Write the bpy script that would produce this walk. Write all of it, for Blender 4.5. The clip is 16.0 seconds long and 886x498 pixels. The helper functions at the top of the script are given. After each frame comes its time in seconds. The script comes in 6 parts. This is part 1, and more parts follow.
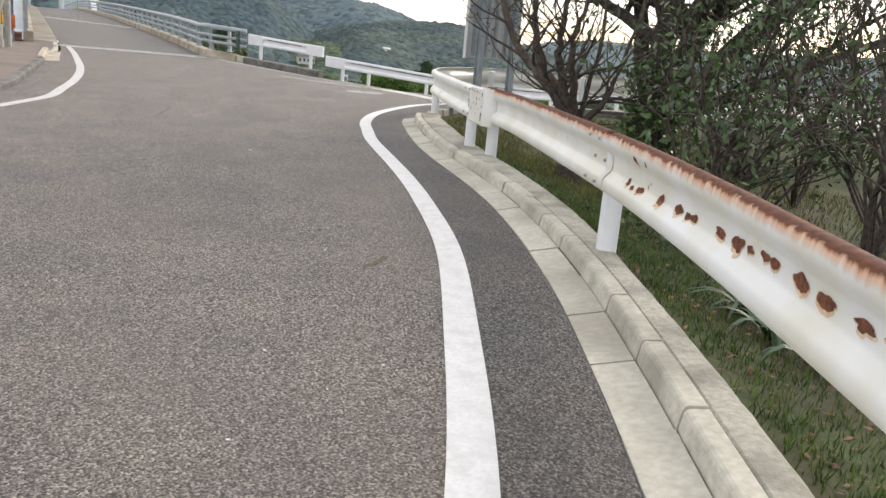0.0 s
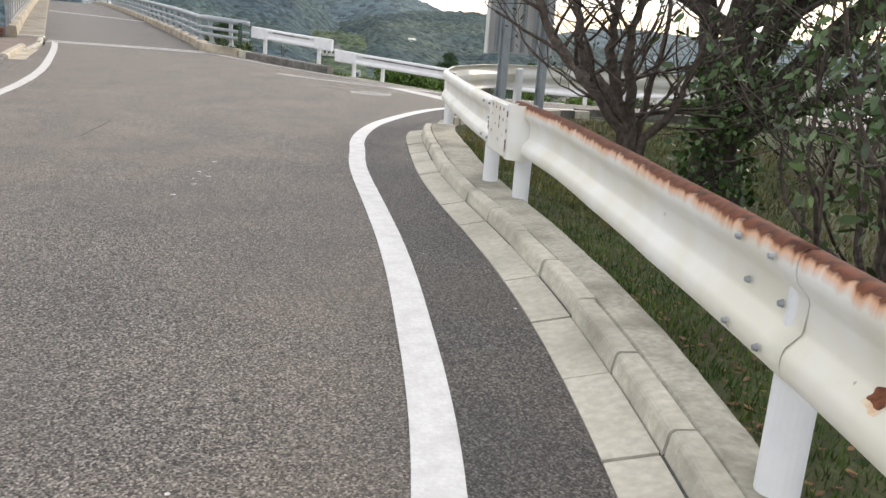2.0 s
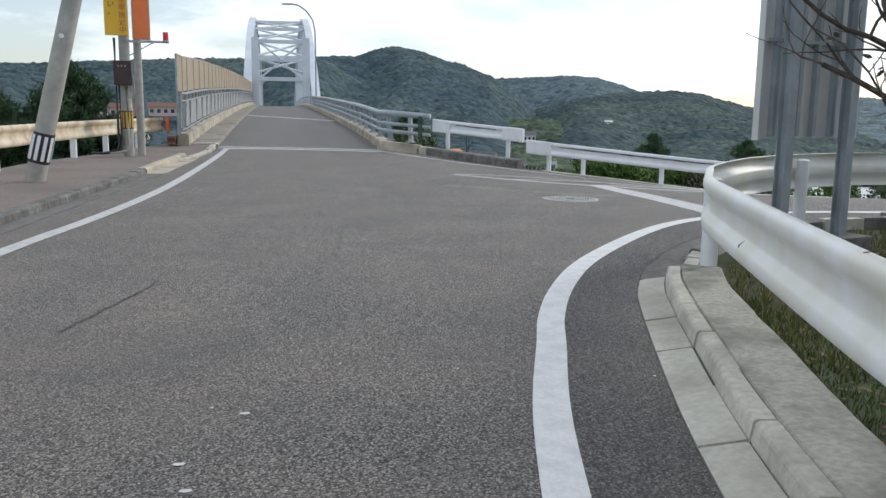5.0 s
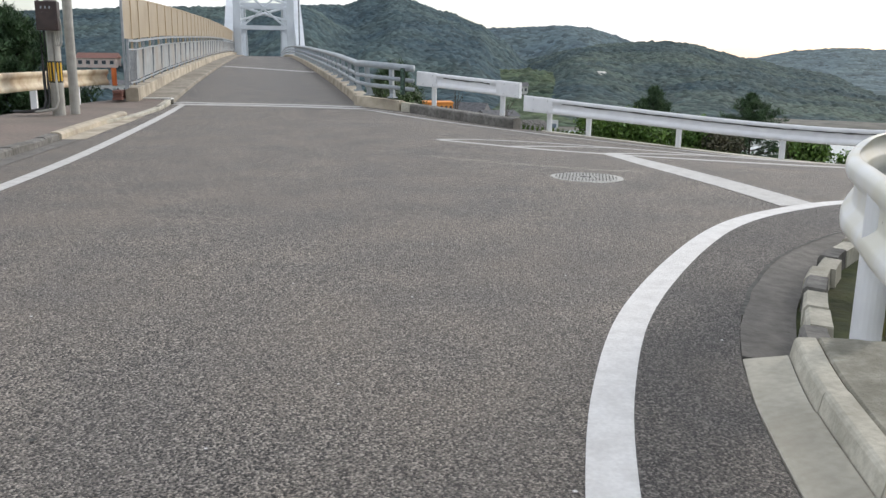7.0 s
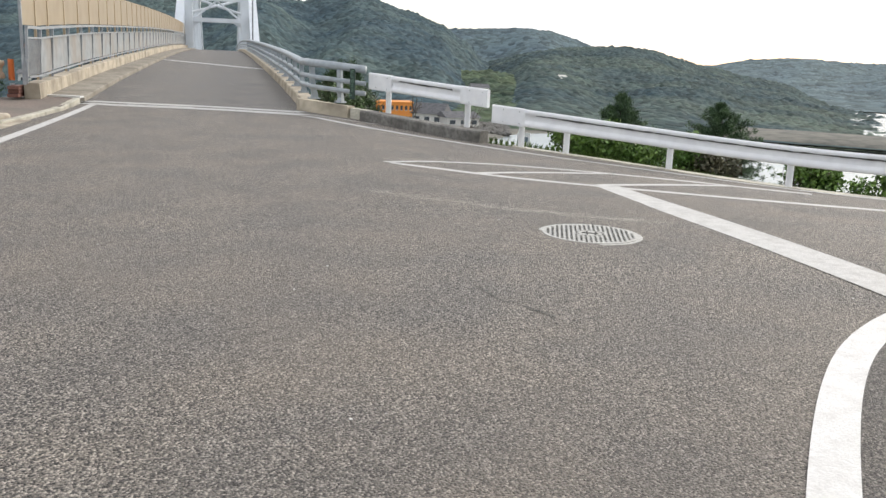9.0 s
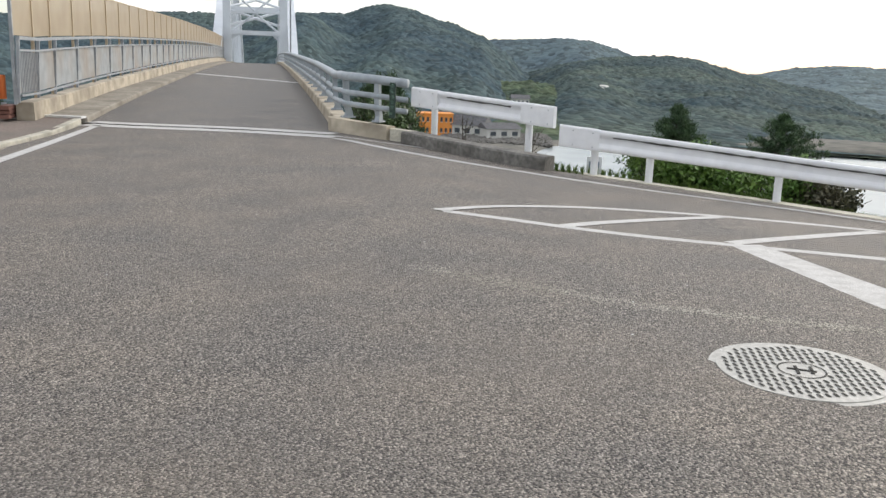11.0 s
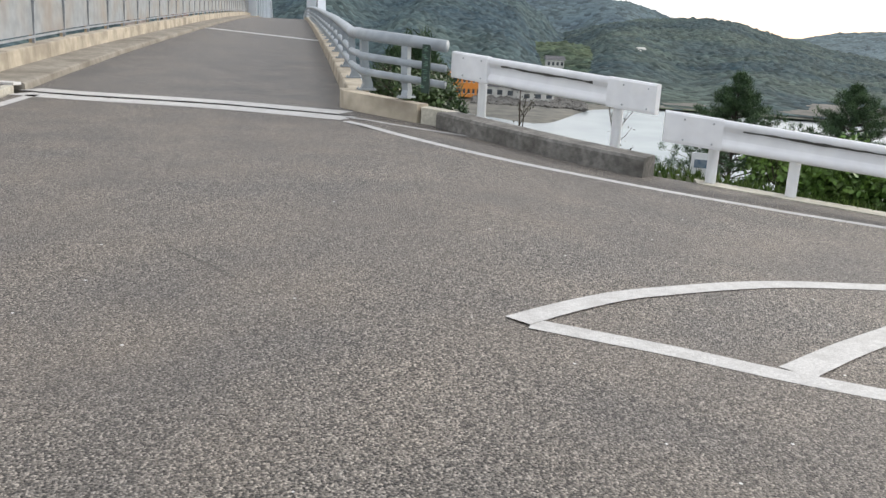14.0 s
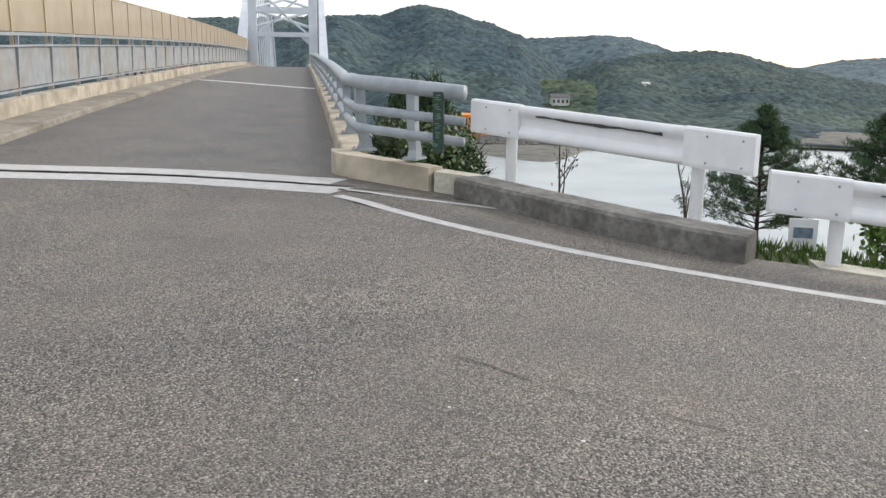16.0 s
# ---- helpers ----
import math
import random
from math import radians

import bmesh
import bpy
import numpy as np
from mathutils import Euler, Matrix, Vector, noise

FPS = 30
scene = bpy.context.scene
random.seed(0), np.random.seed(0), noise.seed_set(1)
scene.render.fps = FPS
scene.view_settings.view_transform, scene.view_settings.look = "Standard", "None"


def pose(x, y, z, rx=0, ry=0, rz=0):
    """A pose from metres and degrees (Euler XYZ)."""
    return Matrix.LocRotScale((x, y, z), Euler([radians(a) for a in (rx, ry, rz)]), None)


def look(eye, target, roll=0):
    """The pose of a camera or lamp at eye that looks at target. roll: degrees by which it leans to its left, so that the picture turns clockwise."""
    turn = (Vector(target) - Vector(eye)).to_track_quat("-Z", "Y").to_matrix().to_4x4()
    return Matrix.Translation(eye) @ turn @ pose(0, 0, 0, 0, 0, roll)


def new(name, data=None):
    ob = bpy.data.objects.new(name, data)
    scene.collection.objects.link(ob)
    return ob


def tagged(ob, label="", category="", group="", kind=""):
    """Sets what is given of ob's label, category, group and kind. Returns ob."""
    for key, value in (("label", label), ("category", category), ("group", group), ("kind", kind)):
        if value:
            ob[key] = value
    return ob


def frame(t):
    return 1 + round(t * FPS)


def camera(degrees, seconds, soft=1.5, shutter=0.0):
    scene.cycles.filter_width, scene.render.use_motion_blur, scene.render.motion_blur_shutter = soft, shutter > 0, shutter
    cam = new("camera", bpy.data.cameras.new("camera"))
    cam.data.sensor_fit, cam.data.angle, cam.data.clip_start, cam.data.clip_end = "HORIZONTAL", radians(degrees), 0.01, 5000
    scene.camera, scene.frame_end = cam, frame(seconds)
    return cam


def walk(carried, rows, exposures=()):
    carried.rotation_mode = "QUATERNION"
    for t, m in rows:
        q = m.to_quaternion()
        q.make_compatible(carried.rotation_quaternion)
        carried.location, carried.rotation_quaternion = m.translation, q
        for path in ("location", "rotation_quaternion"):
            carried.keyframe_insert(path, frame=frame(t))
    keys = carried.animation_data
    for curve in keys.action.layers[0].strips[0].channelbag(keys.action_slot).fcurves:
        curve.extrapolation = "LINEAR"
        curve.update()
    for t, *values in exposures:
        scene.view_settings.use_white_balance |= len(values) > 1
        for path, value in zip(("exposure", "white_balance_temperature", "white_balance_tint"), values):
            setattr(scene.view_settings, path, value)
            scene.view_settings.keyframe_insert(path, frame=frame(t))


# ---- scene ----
from mathutils.geometry import delaunay_2d_cdt

# ------------------------------------------------------------------ camera
cam = camera(55.0, 16.0)
PATH = [
    (0.0, (-0.040, -0.098, 1.164), (0.833, 1.638, 0.690), 5.0),
    (0.5, (0.246, 0.446, 1.168), (1.129, 2.186, 0.728), 4.7),
    (1.0, (0.609, 1.016, 1.181), (1.486, 2.754, 0.723), 4.6),
    (1.5, (0.898, 1.599, 1.180), (1.728, 3.349, 0.684), 4.0),
    (2.0, (1.189, 2.199, 1.194), (2.005, 3.955, 0.694), 4.4),
    (2.5, (1.417, 2.840, 1.176), (2.186, 4.619, 0.679), 4.7),
    (3.0, (1.678, 3.473, 1.177), (2.325, 5.301, 0.688), 4.1),
    (3.5, (1.885, 4.145, 1.171), (2.390, 6.022, 0.703), 2.7),
    (4.0, (2.152, 4.790, 1.192), (2.612, 6.699, 0.820), 1.3),
    (4.5, (2.316, 5.439, 1.186), (2.716, 7.373, 0.870), 0.7),
    (4.7, (2.390, 5.683, 1.167), (2.774, 7.619, 0.847), 0.6),
    (6.8, (3.020, 8.336, 1.182), (3.391, 10.254, 0.755), 1.1),
    (7.0, (3.098, 8.543, 1.167), (3.495, 10.453, 0.727), 0.8),
    (7.5, (3.274, 9.213, 1.153), (3.713, 11.107, 0.680), 1.1),
    (8.0, (3.474, 9.858, 1.149), (3.963, 11.736, 0.665), 0.9),
    (8.5, (3.603, 10.459, 1.156), (4.107, 12.336, 0.687), 2.2),
    (8.7, (3.648, 10.722, 1.187), (4.149, 12.604, 0.733), 2.3),
    (10.8, (4.059, 13.392, 1.197), (4.473, 15.304, 0.783), 2.2),
    (11.0, (4.086, 13.689, 1.185), (4.490, 15.603, 0.768), 1.9),
    (11.5, (4.174, 14.328, 1.191), (4.523, 16.249, 0.756), 1.3),
    (12.0, (4.230, 14.972, 1.192), (4.551, 16.894, 0.744), 0.9),
    (12.5, (4.392, 15.640, 1.194), (4.781, 17.552, 0.755), 2.0),
    (13.0, (4.458, 16.249, 1.182), (4.866, 18.152, 0.723), 2.7),
    (13.5, (4.577, 16.879, 1.179), (4.953, 18.782, 0.690), 2.2),
    (14.0, (4.612, 17.515, 1.155), (4.952, 19.419, 0.646), 2.9),
    (14.5, (4.756, 18.134, 1.156), (5.163, 20.027, 0.656), 2.3),
    (15.0, (4.797, 18.789, 1.140), (5.242, 20.684, 0.679), 2.0),
    (15.5, (4.895, 19.410, 1.137), (5.308, 21.318, 0.701), 0.7),
    (16.0, (4.902, 19.978, 1.143), (5.218, 21.908, 0.725), 0.7),
]
walk(cam, [(t, look(eye, target, roll)) for t, eye, target, roll in PATH],
     [(0.0, 0.86, 6950, 13), (2.5, 0.90, 6950, 13), (3.5, 0.78, 6900, 12), (4.0, 0.53, 6650, 11), (4.5, 0.25, 6050, 9), (5.5, 0.32, 6300, 10), (7.0, 0.46, 6500, 11), (8.5, 0.74, 6800, 11), (11.0, 0.58, 6700, 11), (12.5, 0.66, 6650, 11), (16.0, 0.63, 6650, 11)])

# ------------------------------------------------------------------ light
SUN_AZ, SUN_EL = 62.0, 24.0
world = bpy.data.worlds.new("world")
scene.world = world
world.use_nodes = True
wn, wl = world.node_tree.nodes, world.node_tree.links
wn.clear()
sky = wn.new("ShaderNodeTexSky")
sky.sky_type, sky.sun_disc = "NISHITA", False
sky.sun_elevation, sky.sun_rotation = radians(SUN_EL), radians(SUN_AZ)
sky.air_density, sky.dust_density, sky.ozone_density = 1.0, 1.0, 1.6
wco = wn.new("ShaderNodeTexCoord")
wmap = wn.new("ShaderNodeMapping")
wmap.inputs["Scale"].default_value = (2.0, 2.0, 7.0)
cloud = wn.new("ShaderNodeTexNoise")
cloud.inputs["Scale"].default_value, cloud.inputs["Detail"].default_value = 2.2, 7.0
cloud.inputs["Roughness"].default_value = 0.58
cramp = wn.new("ShaderNodeValToRGB")
cramp.color_ramp.elements[0].color = (0.28, 0.28, 0.28, 1)
cramp.color_ramp.elements[0].position, cramp.color_ramp.elements[1].position = 0.42, 0.62
cmix = wn.new("ShaderNodeMix")
cmix.data_type = "RGBA"
cmix.inputs[7].default_value = (9.3, 9.5, 9.8, 1)
bg = wn.new("ShaderNodeBackground")
bg.inputs["Strength"].default_value = 0.11
wout = wn.new("ShaderNodeOutputWorld")
wl.new(wco.outputs["Generated"], wmap.inputs["Vector"])
wl.new(wmap.outputs["Vector"], cloud.inputs["Vector"])
wl.new(cloud.outputs["Fac"], cramp.inputs["Fac"])
wl.new(cramp.outputs["Color"], cmix.inputs[0])
wl.new(sky.outputs["Color"], cmix.inputs[6])
wl.new(cmix.outputs[2], bg.inputs["Color"])
wl.new(bg.outputs["Background"], wout.inputs["Surface"])

sun = new("sun", bpy.data.lights.new("sun", "SUN"))
sun.data.energy, sun.data.angle, sun.data.color = 1.2, radians(14), (1.0, 0.95, 0.87)
az, el = radians(SUN_AZ), radians(SUN_EL)
sun.matrix_world = look((60 * math.sin(az), 60 * math.cos(az), 60 * math.tan(el)), (0, 0, 0))
scene.view_settings.exposure = 0.0


# ------------------------------------------------------------------ materials
def mat(name, c1, c2, rough=0.8, scale=8.0, detail=6.0, bump=0.0, bscale=0.0, metal=0.0, c3=None, scale3=0.7, amount3=0.5, spec=0.5, island=0.0):
    """Two colours mixed by a fine noise, a third by a coarse one, with bump."""
    m = bpy.data.materials.new(name)
    m.use_nodes = True
    n, l = m.node_tree.nodes, m.node_tree.links
    b = n["Principled BSDF"]
    b.inputs["Roughness"].default_value, b.inputs["Metallic"].default_value = rough, metal
    b.inputs["Specular IOR Level"].default_value = spec
    co = n.new("ShaderNodeTexCoord")
    t1 = n.new("ShaderNodeTexNoise")
    t1.inputs["Scale"].default_value, t1.inputs["Detail"].default_value = scale, detail
    l.new(co.outputs["Object"], t1.inputs["Vector"])
    r1 = n.new("ShaderNodeValToRGB")
    r1.color_ramp.elements[0].position, r1.color_ramp.elements[1].position = 0.35, 0.65
    r1.color_ramp.elements[0].color, r1.color_ramp.elements[1].color = (*c1, 1), (*c2, 1)
    l.new(t1.outputs["Fac"], r1.inputs["Fac"])
    col = r1.outputs["Color"]
    if c3:
        t3 = n.new("ShaderNodeTexNoise")
        t3.inputs["Scale"].default_value, t3.inputs["Detail"].default_value = scale3, 5.0
        l.new(co.outputs["Object"], t3.inputs["Vector"])
        r3 = n.new("ShaderNodeValToRGB")
        r3.color_ramp.elements[0].position, r3.color_ramp.elements[1].position = 0.42, 0.68
        r3.color_ramp.elements[1].color = (amount3, amount3, amount3, 1)
        l.new(t3.outputs["Fac"], r3.inputs["Fac"])
        mx = n.new("ShaderNodeMix")
        mx.data_type = "RGBA"
        mx.inputs[7].default_value = (*c3, 1)
        l.new(r3.outputs["Color"], mx.inputs[0])
        l.new(col, mx.inputs[6])
        col = mx.outputs[2]
    if island:
        g = n.new("ShaderNodeNewGeometry")
        hs = n.new("ShaderNodeHueSaturation")
        mr = n.new("ShaderNodeMapRange")
        mr.inputs["To Min"].default_value, mr.inputs["To Max"].default_value = 1 - island, 1 + island
        l.new(g.outputs["Random Per Island"], mr.inputs["Value"])
        l.new(mr.outputs["Result"], hs.inputs["Value"])
        l.new(col, hs.inputs["Color"])
        col = hs.outputs["Color"]
    l.new(col, b.inputs["Base Color"])
    if bump:
        tb = n.new("ShaderNodeTexNoise")
        tb.inputs["Scale"].default_value, tb.inputs["Detail"].default_value = bscale or scale, 4.0
        l.new(co.outputs["Object"], tb.inputs["Vector"])
        bp = n.new("ShaderNodeBump")
        bp.inputs["Strength"].default_value, bp.inputs["Distance"].default_value = bump, 0.01
        l.new(tb.outputs["Fac"], bp.inputs["Height"])
        l.new(bp.outputs["Normal"], b.inputs["Normal"])
    return m


def asphalt(name, dark, light, stain, bumpy=0.9):
    """Coarse open asphalt: stone chips of many greys in dark binder, with broad stains."""
    m = bpy.data.materials.new(name)
    m.use_nodes = True
    n, l = m.node_tree.nodes, m.node_tree.links
    b = n["Principled BSDF"]
    b.inputs["Roughness"].default_value = 0.72
    b.inputs["Specular IOR Level"].default_value = 0.5
    co = n.new("ShaderNodeTexCoord")
    v = n.new("ShaderNodeTexVoronoi")
    v.inputs["Scale"].default_value = 126.0
    l.new(co.outputs["Object"], v.inputs["Vector"])
    bw = n.new("ShaderNodeRGBToBW")
    l.new(v.outputs["Color"], bw.inputs["Color"])
    r = n.new("ShaderNodeValToRGB")
    e = r.color_ramp.elements
    e[0].position, e[0].color = 0.23, (*[c * 0.75 for c in dark], 1)
    e[1].position, e[1].color = 0.90, (*[min(1, c * 2.7) for c in light], 1)
    e.new(0.5).color = (*[c * 0.92 for c in light], 1)
    e.new(0.74).color = (*[c * 1.32 for c in light], 1)
    clump = n.new("ShaderNodeTexNoise")
    clump.inputs["Scale"].default_value, clump.inputs["Detail"].default_value = 108.0, 3.0
    l.new(co.outputs["Object"], clump.inputs["Vector"])
    amt = n.new("ShaderNodeMapRange")
    amt.inputs["From Min"].default_value, amt.inputs["From Max"].default_value = 0.32, 0.68
    amt.inputs["To Min"].default_value, amt.inputs["To Max"].default_value = -0.3, 0.3
    l.new(clump.outputs["Fac"], amt.inputs["Value"])
    add = n.new("ShaderNodeMath")
    add.operation = "ADD"
    l.new(bw.outputs["Val"], add.inputs[0])
    l.new(amt.outputs["Result"], add.inputs[1])
    t = n.new("ShaderNodeTexNoise")
    t.inputs["Scale"].default_value, t.inputs["Detail"].default_value = 0.55, 8.0
    l.new(co.outputs["Object"], t.inputs["Vector"])
    r2 = n.new("ShaderNodeValToRGB")
    r2.color_ramp.elements[0].position, r2.color_ramp.elements[1].position = 0.35, 0.7
    r2.color_ramp.elements[1].color = (0.5, 0.5, 0.5, 1)
    l.new(add.outputs["Value"], r.inputs["Fac"])
    l.new(t.outputs["Fac"], r2.inputs["Fac"])
    mx = n.new("ShaderNodeMix")
    mx.data_type = "RGBA"
    mx.inputs[7].default_value = (*stain, 1)
    l.new(r2.outputs["Color"], mx.inputs[0])
    l.new(r.outputs["Color"], mx.inputs[6])
    # broad traffic-worn mottling, in value and in warmth
    worn = n.new("ShaderNodeTexNoise")
    worn.inputs["Scale"].default_value, worn.inputs["Detail"].default_value = 1.3, 5.0
    l.new(co.outputs["Object"], worn.inputs["Vector"])
    tone = n.new("ShaderNodeValToRGB")
    te = tone.color_ramp.elements
    te[0].position, te[0].color = 0.34, (0.76, 0.765, 0.78, 1)
    te[1].position, te[1].color = 0.68, (1.0, 0.97, 0.93, 1)
    l.new(worn.outputs["Fac"], tone.inputs["Fac"])
    mul = n.new("ShaderNodeMix")
    mul.data_type, mul.blend_type = "RGBA", "MULTIPLY"
    mul.inputs[0].default_value = 1.0
    l.new(mx.outputs[2], mul.inputs[6])
    l.new(tone.outputs["Color"], mul.inputs[7])
    l.new(mul.outputs[2], b.inputs["Base Color"])
    bp = n.new("ShaderNodeBump")
    bp.inputs["Strength"].default_value, bp.inputs["Distance"].default_value = bumpy, 0.009
    l.new(v.outputs["Distance"], bp.inputs["Height"])
    bp.invert = True
    l.new(bp.outputs["Normal"], b.inputs["Normal"])
    return m


def rusty_white(name, top, band):
    """White painted steel; rust eats its upper edge above `top` and breaks out in spots."""
    m = bpy.data.materials.new(name)
    m.use_nodes = True
    n, l = m.node_tree.nodes, m.node_tree.links
    b = n["Principled BSDF"]
    co = n.new("ShaderNodeTexCoord")
    sep = n.new("ShaderNodeSeparateXYZ")
    l.new(co.outputs["Object"], sep.inputs["Vector"])
    fine = n.new("ShaderNodeTexNoise")
    fine.inputs["Scale"].default_value, fine.inputs["Detail"].default_value = 16.0, 8.0
    drip = n.new("ShaderNodeMapping")
    drip.inputs["Scale"].default_value = (1.6, 1.6, 0.3)
    l.new(co.outputs["Object"], drip.inputs["Vector"])
    l.new(drip.outputs["Vector"], fine.inputs["Vector"])
    off = n.new("ShaderNodeMath")
    off.operation = "MULTIPLY_ADD"
    off.inputs[1].default_value = 0.052
    l.new(fine.outputs["Fac"], off.inputs[0])
    l.new(sep.outputs["Z"], off.inputs[2])
    edge = n.new("ShaderNodeMapRange")
    edge.inputs["From Min"].default_value, edge.inputs["From Max"].default_value = top, top + 0.012
    l.new(off.outputs["Value"], edge.inputs["Value"])
    spot = n.new("ShaderNodeTexNoise")
    spot.inputs["Scale"].default_value, spot.inputs["Detail"].default_value = 7.0, 3.0
    l.new(co.outputs["Object"], spot.inputs["Vector"])
    sr = n.new("ShaderNodeMapRange")
    sr.inputs["From Min"].default_value, sr.inputs["From Max"].default_value = band, band + 0.02
    l.new(spot.outputs["Fac"], sr.inputs["Value"])
    mxm = n.new("ShaderNodeMath")
    mxm.operation = "MAXIMUM"
    l.new(edge.outputs["Result"], mxm.inputs[0])
    l.new(sr.outputs["Result"], mxm.inputs[1])
    stain = n.new("ShaderNodeTexNoise")
    stain.inputs["Scale"].default_value, stain.inputs["Detail"].default_value = 3.0, 7.0
    l.new(co.outputs["Object"], stain.inputs["Vector"])
    r1 = n.new("ShaderNodeValToRGB")
    r1.color_ramp.elements[0].position, r1.color_ramp.elements[1].position = 0.36, 0.62
    r1.color_ramp.elements[0].color, r1.color_ramp.elements[1].color = (0.80, 0.80, 0.78, 1), (0.72, 0.70, 0.60, 1)
    l.new(stain.outputs["Fac"], r1.inputs["Fac"])
    r2 = n.new("ShaderNodeValToRGB")
    r2.color_ramp.elements[0].position, r2.color_ramp.elements[1].position = 0.35, 0.65
    r2.color_ramp.elements[0].color, r2.color_ramp.elements[1].color = (0.060, 0.022, 0.013, 1), (0.165, 0.055, 0.025, 1)
    l.new(fine.outputs["Fac"], r2.inputs["Fac"])
    fringe = n.new("ShaderNodeMapRange")
    fringe.inputs["From Min"].default_value, fringe.inputs["From Max"].default_value = top - 0.026, top
    fringe.inputs["To Max"].default_value = 0.85
    l.new(off.outputs["Value"], fringe.inputs["Value"])
    tint = n.new("ShaderNodeMix")
    tint.data_type = "RGBA"
    tint.inputs[7].default_value = (0.60, 0.27, 0.11, 1)
    l.new(fringe.outputs["Result"], tint.inputs[0])
    l.new(r1.outputs["Color"], tint.inputs[6])
    mx = n.new("ShaderNodeMix")
    mx.data_type = "RGBA"
    l.new(mxm.outputs["Value"], mx.inputs[0])
    l.new(tint.outputs[2], mx.inputs[6])
    l.new(r2.outputs["Color"], mx.inputs[7])
    l.new(mx.outputs[2], b.inputs["Base Color"])
    rg = n.new("ShaderNodeMapRange")
    rg.inputs["To Min"].default_value, rg.inputs["To Max"].default_value = 0.42, 0.9
    l.new(mxm.outputs["Value"], rg.inputs["Value"])
    l.new(rg.outputs["Result"], b.inputs["Roughness"])
    bp = n.new("ShaderNodeBump")
    bp.inputs["Strength"].default_value, bp.inputs["Distance"].default_value = 0.4, 0.004
    l.new(mxm.outputs["Value"], bp.inputs["Height"])
    l.new(bp.outputs["Normal"], b.inputs["Normal"])
    return m


ASPHALT = asphalt("asphalt", (0.030, 0.0275, 0.0245), (0.206, 0.186, 0.162), (0.205, 0.178, 0.150))
ASPHALT_DARK = asphalt("newer_asphalt", (0.022, 0.020, 0.019), (0.130, 0.120, 0.110), (0.100, 0.091, 0.082))
ASPHALT_DECK = asphalt("deck_asphalt", (0.06, 0.057, 0.053), (0.172, 0.161, 0.147), (0.160, 0.147, 0.133), 0.5)
PAINT = mat("road_paint", (0.70, 0.69, 0.67), (0.79, 0.78, 0.76), 0.7, 60, 6, 0.5, 90, c3=(0.50, 0.48, 0.455), scale3=9.0, amount3=0.4)
PAINT_WORN = mat("worn_road_paint", (0.50, 0.49, 0.47), (0.62, 0.61, 0.585), 0.75, 60, 6, 0.5, 90, c3=(0.36, 0.345, 0.325), scale3=9.0, amount3=0.5)
CONCRETE = mat("kerb_concrete", (0.47, 0.445, 0.365), (0.60, 0.57, 0.48), 0.9, 26, 8, 0.45, 60, c3=(0.24, 0.225, 0.18), scale3=2.6, amount3=0.7)
CONCRETE_STRIP = mat("rough_strip_concrete", (0.36, 0.34, 0.275), (0.50, 0.475, 0.40), 0.95, 34, 9, 0.7, 90, c3=(0.16, 0.155, 0.12), scale3=3.4, amount3=0.8)
CONCRETE_SLAB = mat("gutter_concrete", (0.47, 0.445, 0.37), (0.58, 0.555, 0.47), 0.9, 30, 8, 0.3, 70, c3=(0.27, 0.25, 0.20), scale3=1.6, amount3=0.7)
CONCRETE_OLD = mat("weathered_concrete", (0.13, 0.125, 0.115), (0.24, 0.23, 0.21), 0.95, 16, 8, 0.6, 40, c3=(0.07, 0.065, 0.055), scale3=2.5, amount3=0.8)
CONCRETE_TAN = mat("stained_parapet_concrete", (0.44, 0.385, 0.295), (0.56, 0.495, 0.39), 0.9, 6, 8, 0.3, 40, c3=(0.20, 0.17, 0.13), scale3=1.3, amount3=0.8)
DARK_GUTTER = mat("dark_gutter_concrete", (0.135, 0.128, 0.116), (0.205, 0.193, 0.175), 0.95, 14, 8, 0.5, 50, c3=(0.085, 0.08, 0.07), scale3=2.0)
RAIL_RUSTY = rusty_white("white_paint_rusted", 0.775, 0.72)
RAIL_WHITE = rusty_white("white_paint_chipped", 0.95, 0.715)
RAIL_CLEAN = mat("white_rail_paint", (0.76, 0.77, 0.79), (0.82, 0.83, 0.84), 0.4, 5, 5, c3=(0.60, 0.60, 0.60), scale3=6, amount3=0.25)
BEAM_BACK = mat("weathered_zinc_back", (0.34, 0.325, 0.28), (0.47, 0.45, 0.40), 0.6, 5, 7, metal=0.15, c3=(0.22, 0.19, 0.14), scale3=3.0, amount3=0.7)
RUST_STAIN = mat("rust_stained_paint", (0.64, 0.38, 0.20), (0.76, 0.66, 0.50), 0.6, 30, 6)
RUST = mat("rust", (0.09, 0.03, 0.016), (0.23, 0.08, 0.035), 0.95, 40, 8, 0.8, 60)
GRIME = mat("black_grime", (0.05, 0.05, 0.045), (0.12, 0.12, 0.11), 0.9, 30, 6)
STEEL = mat("galvanised_steel", (0.30, 0.32, 0.34), (0.40, 0.42, 0.44), 0.5, 9, 6, metal=0.35, c3=(0.22, 0.23, 0.24), scale3=3, amount3=0.5)
STEEL_BLUE = mat("blue_grey_railing_paint", (0.30, 0.34, 0.37), (0.38, 0.42, 0.45), 0.45, 7, 6, c3=(0.24, 0.26, 0.27), scale3=4, amount3=0.5)
ARCH = mat("pale_arch_paint", (0.60, 0.64, 0.68), (0.68, 0.72, 0.76), 0.5, 0.8, 5, c3=(0.50, 0.52, 0.55), scale3=0.3, amount3=0.5)
SIGN_BACK = mat("sign_back_aluminium", (0.56, 0.56, 0.56), (0.64, 0.64, 0.63), 0.5, 3, 5, metal=0.05)
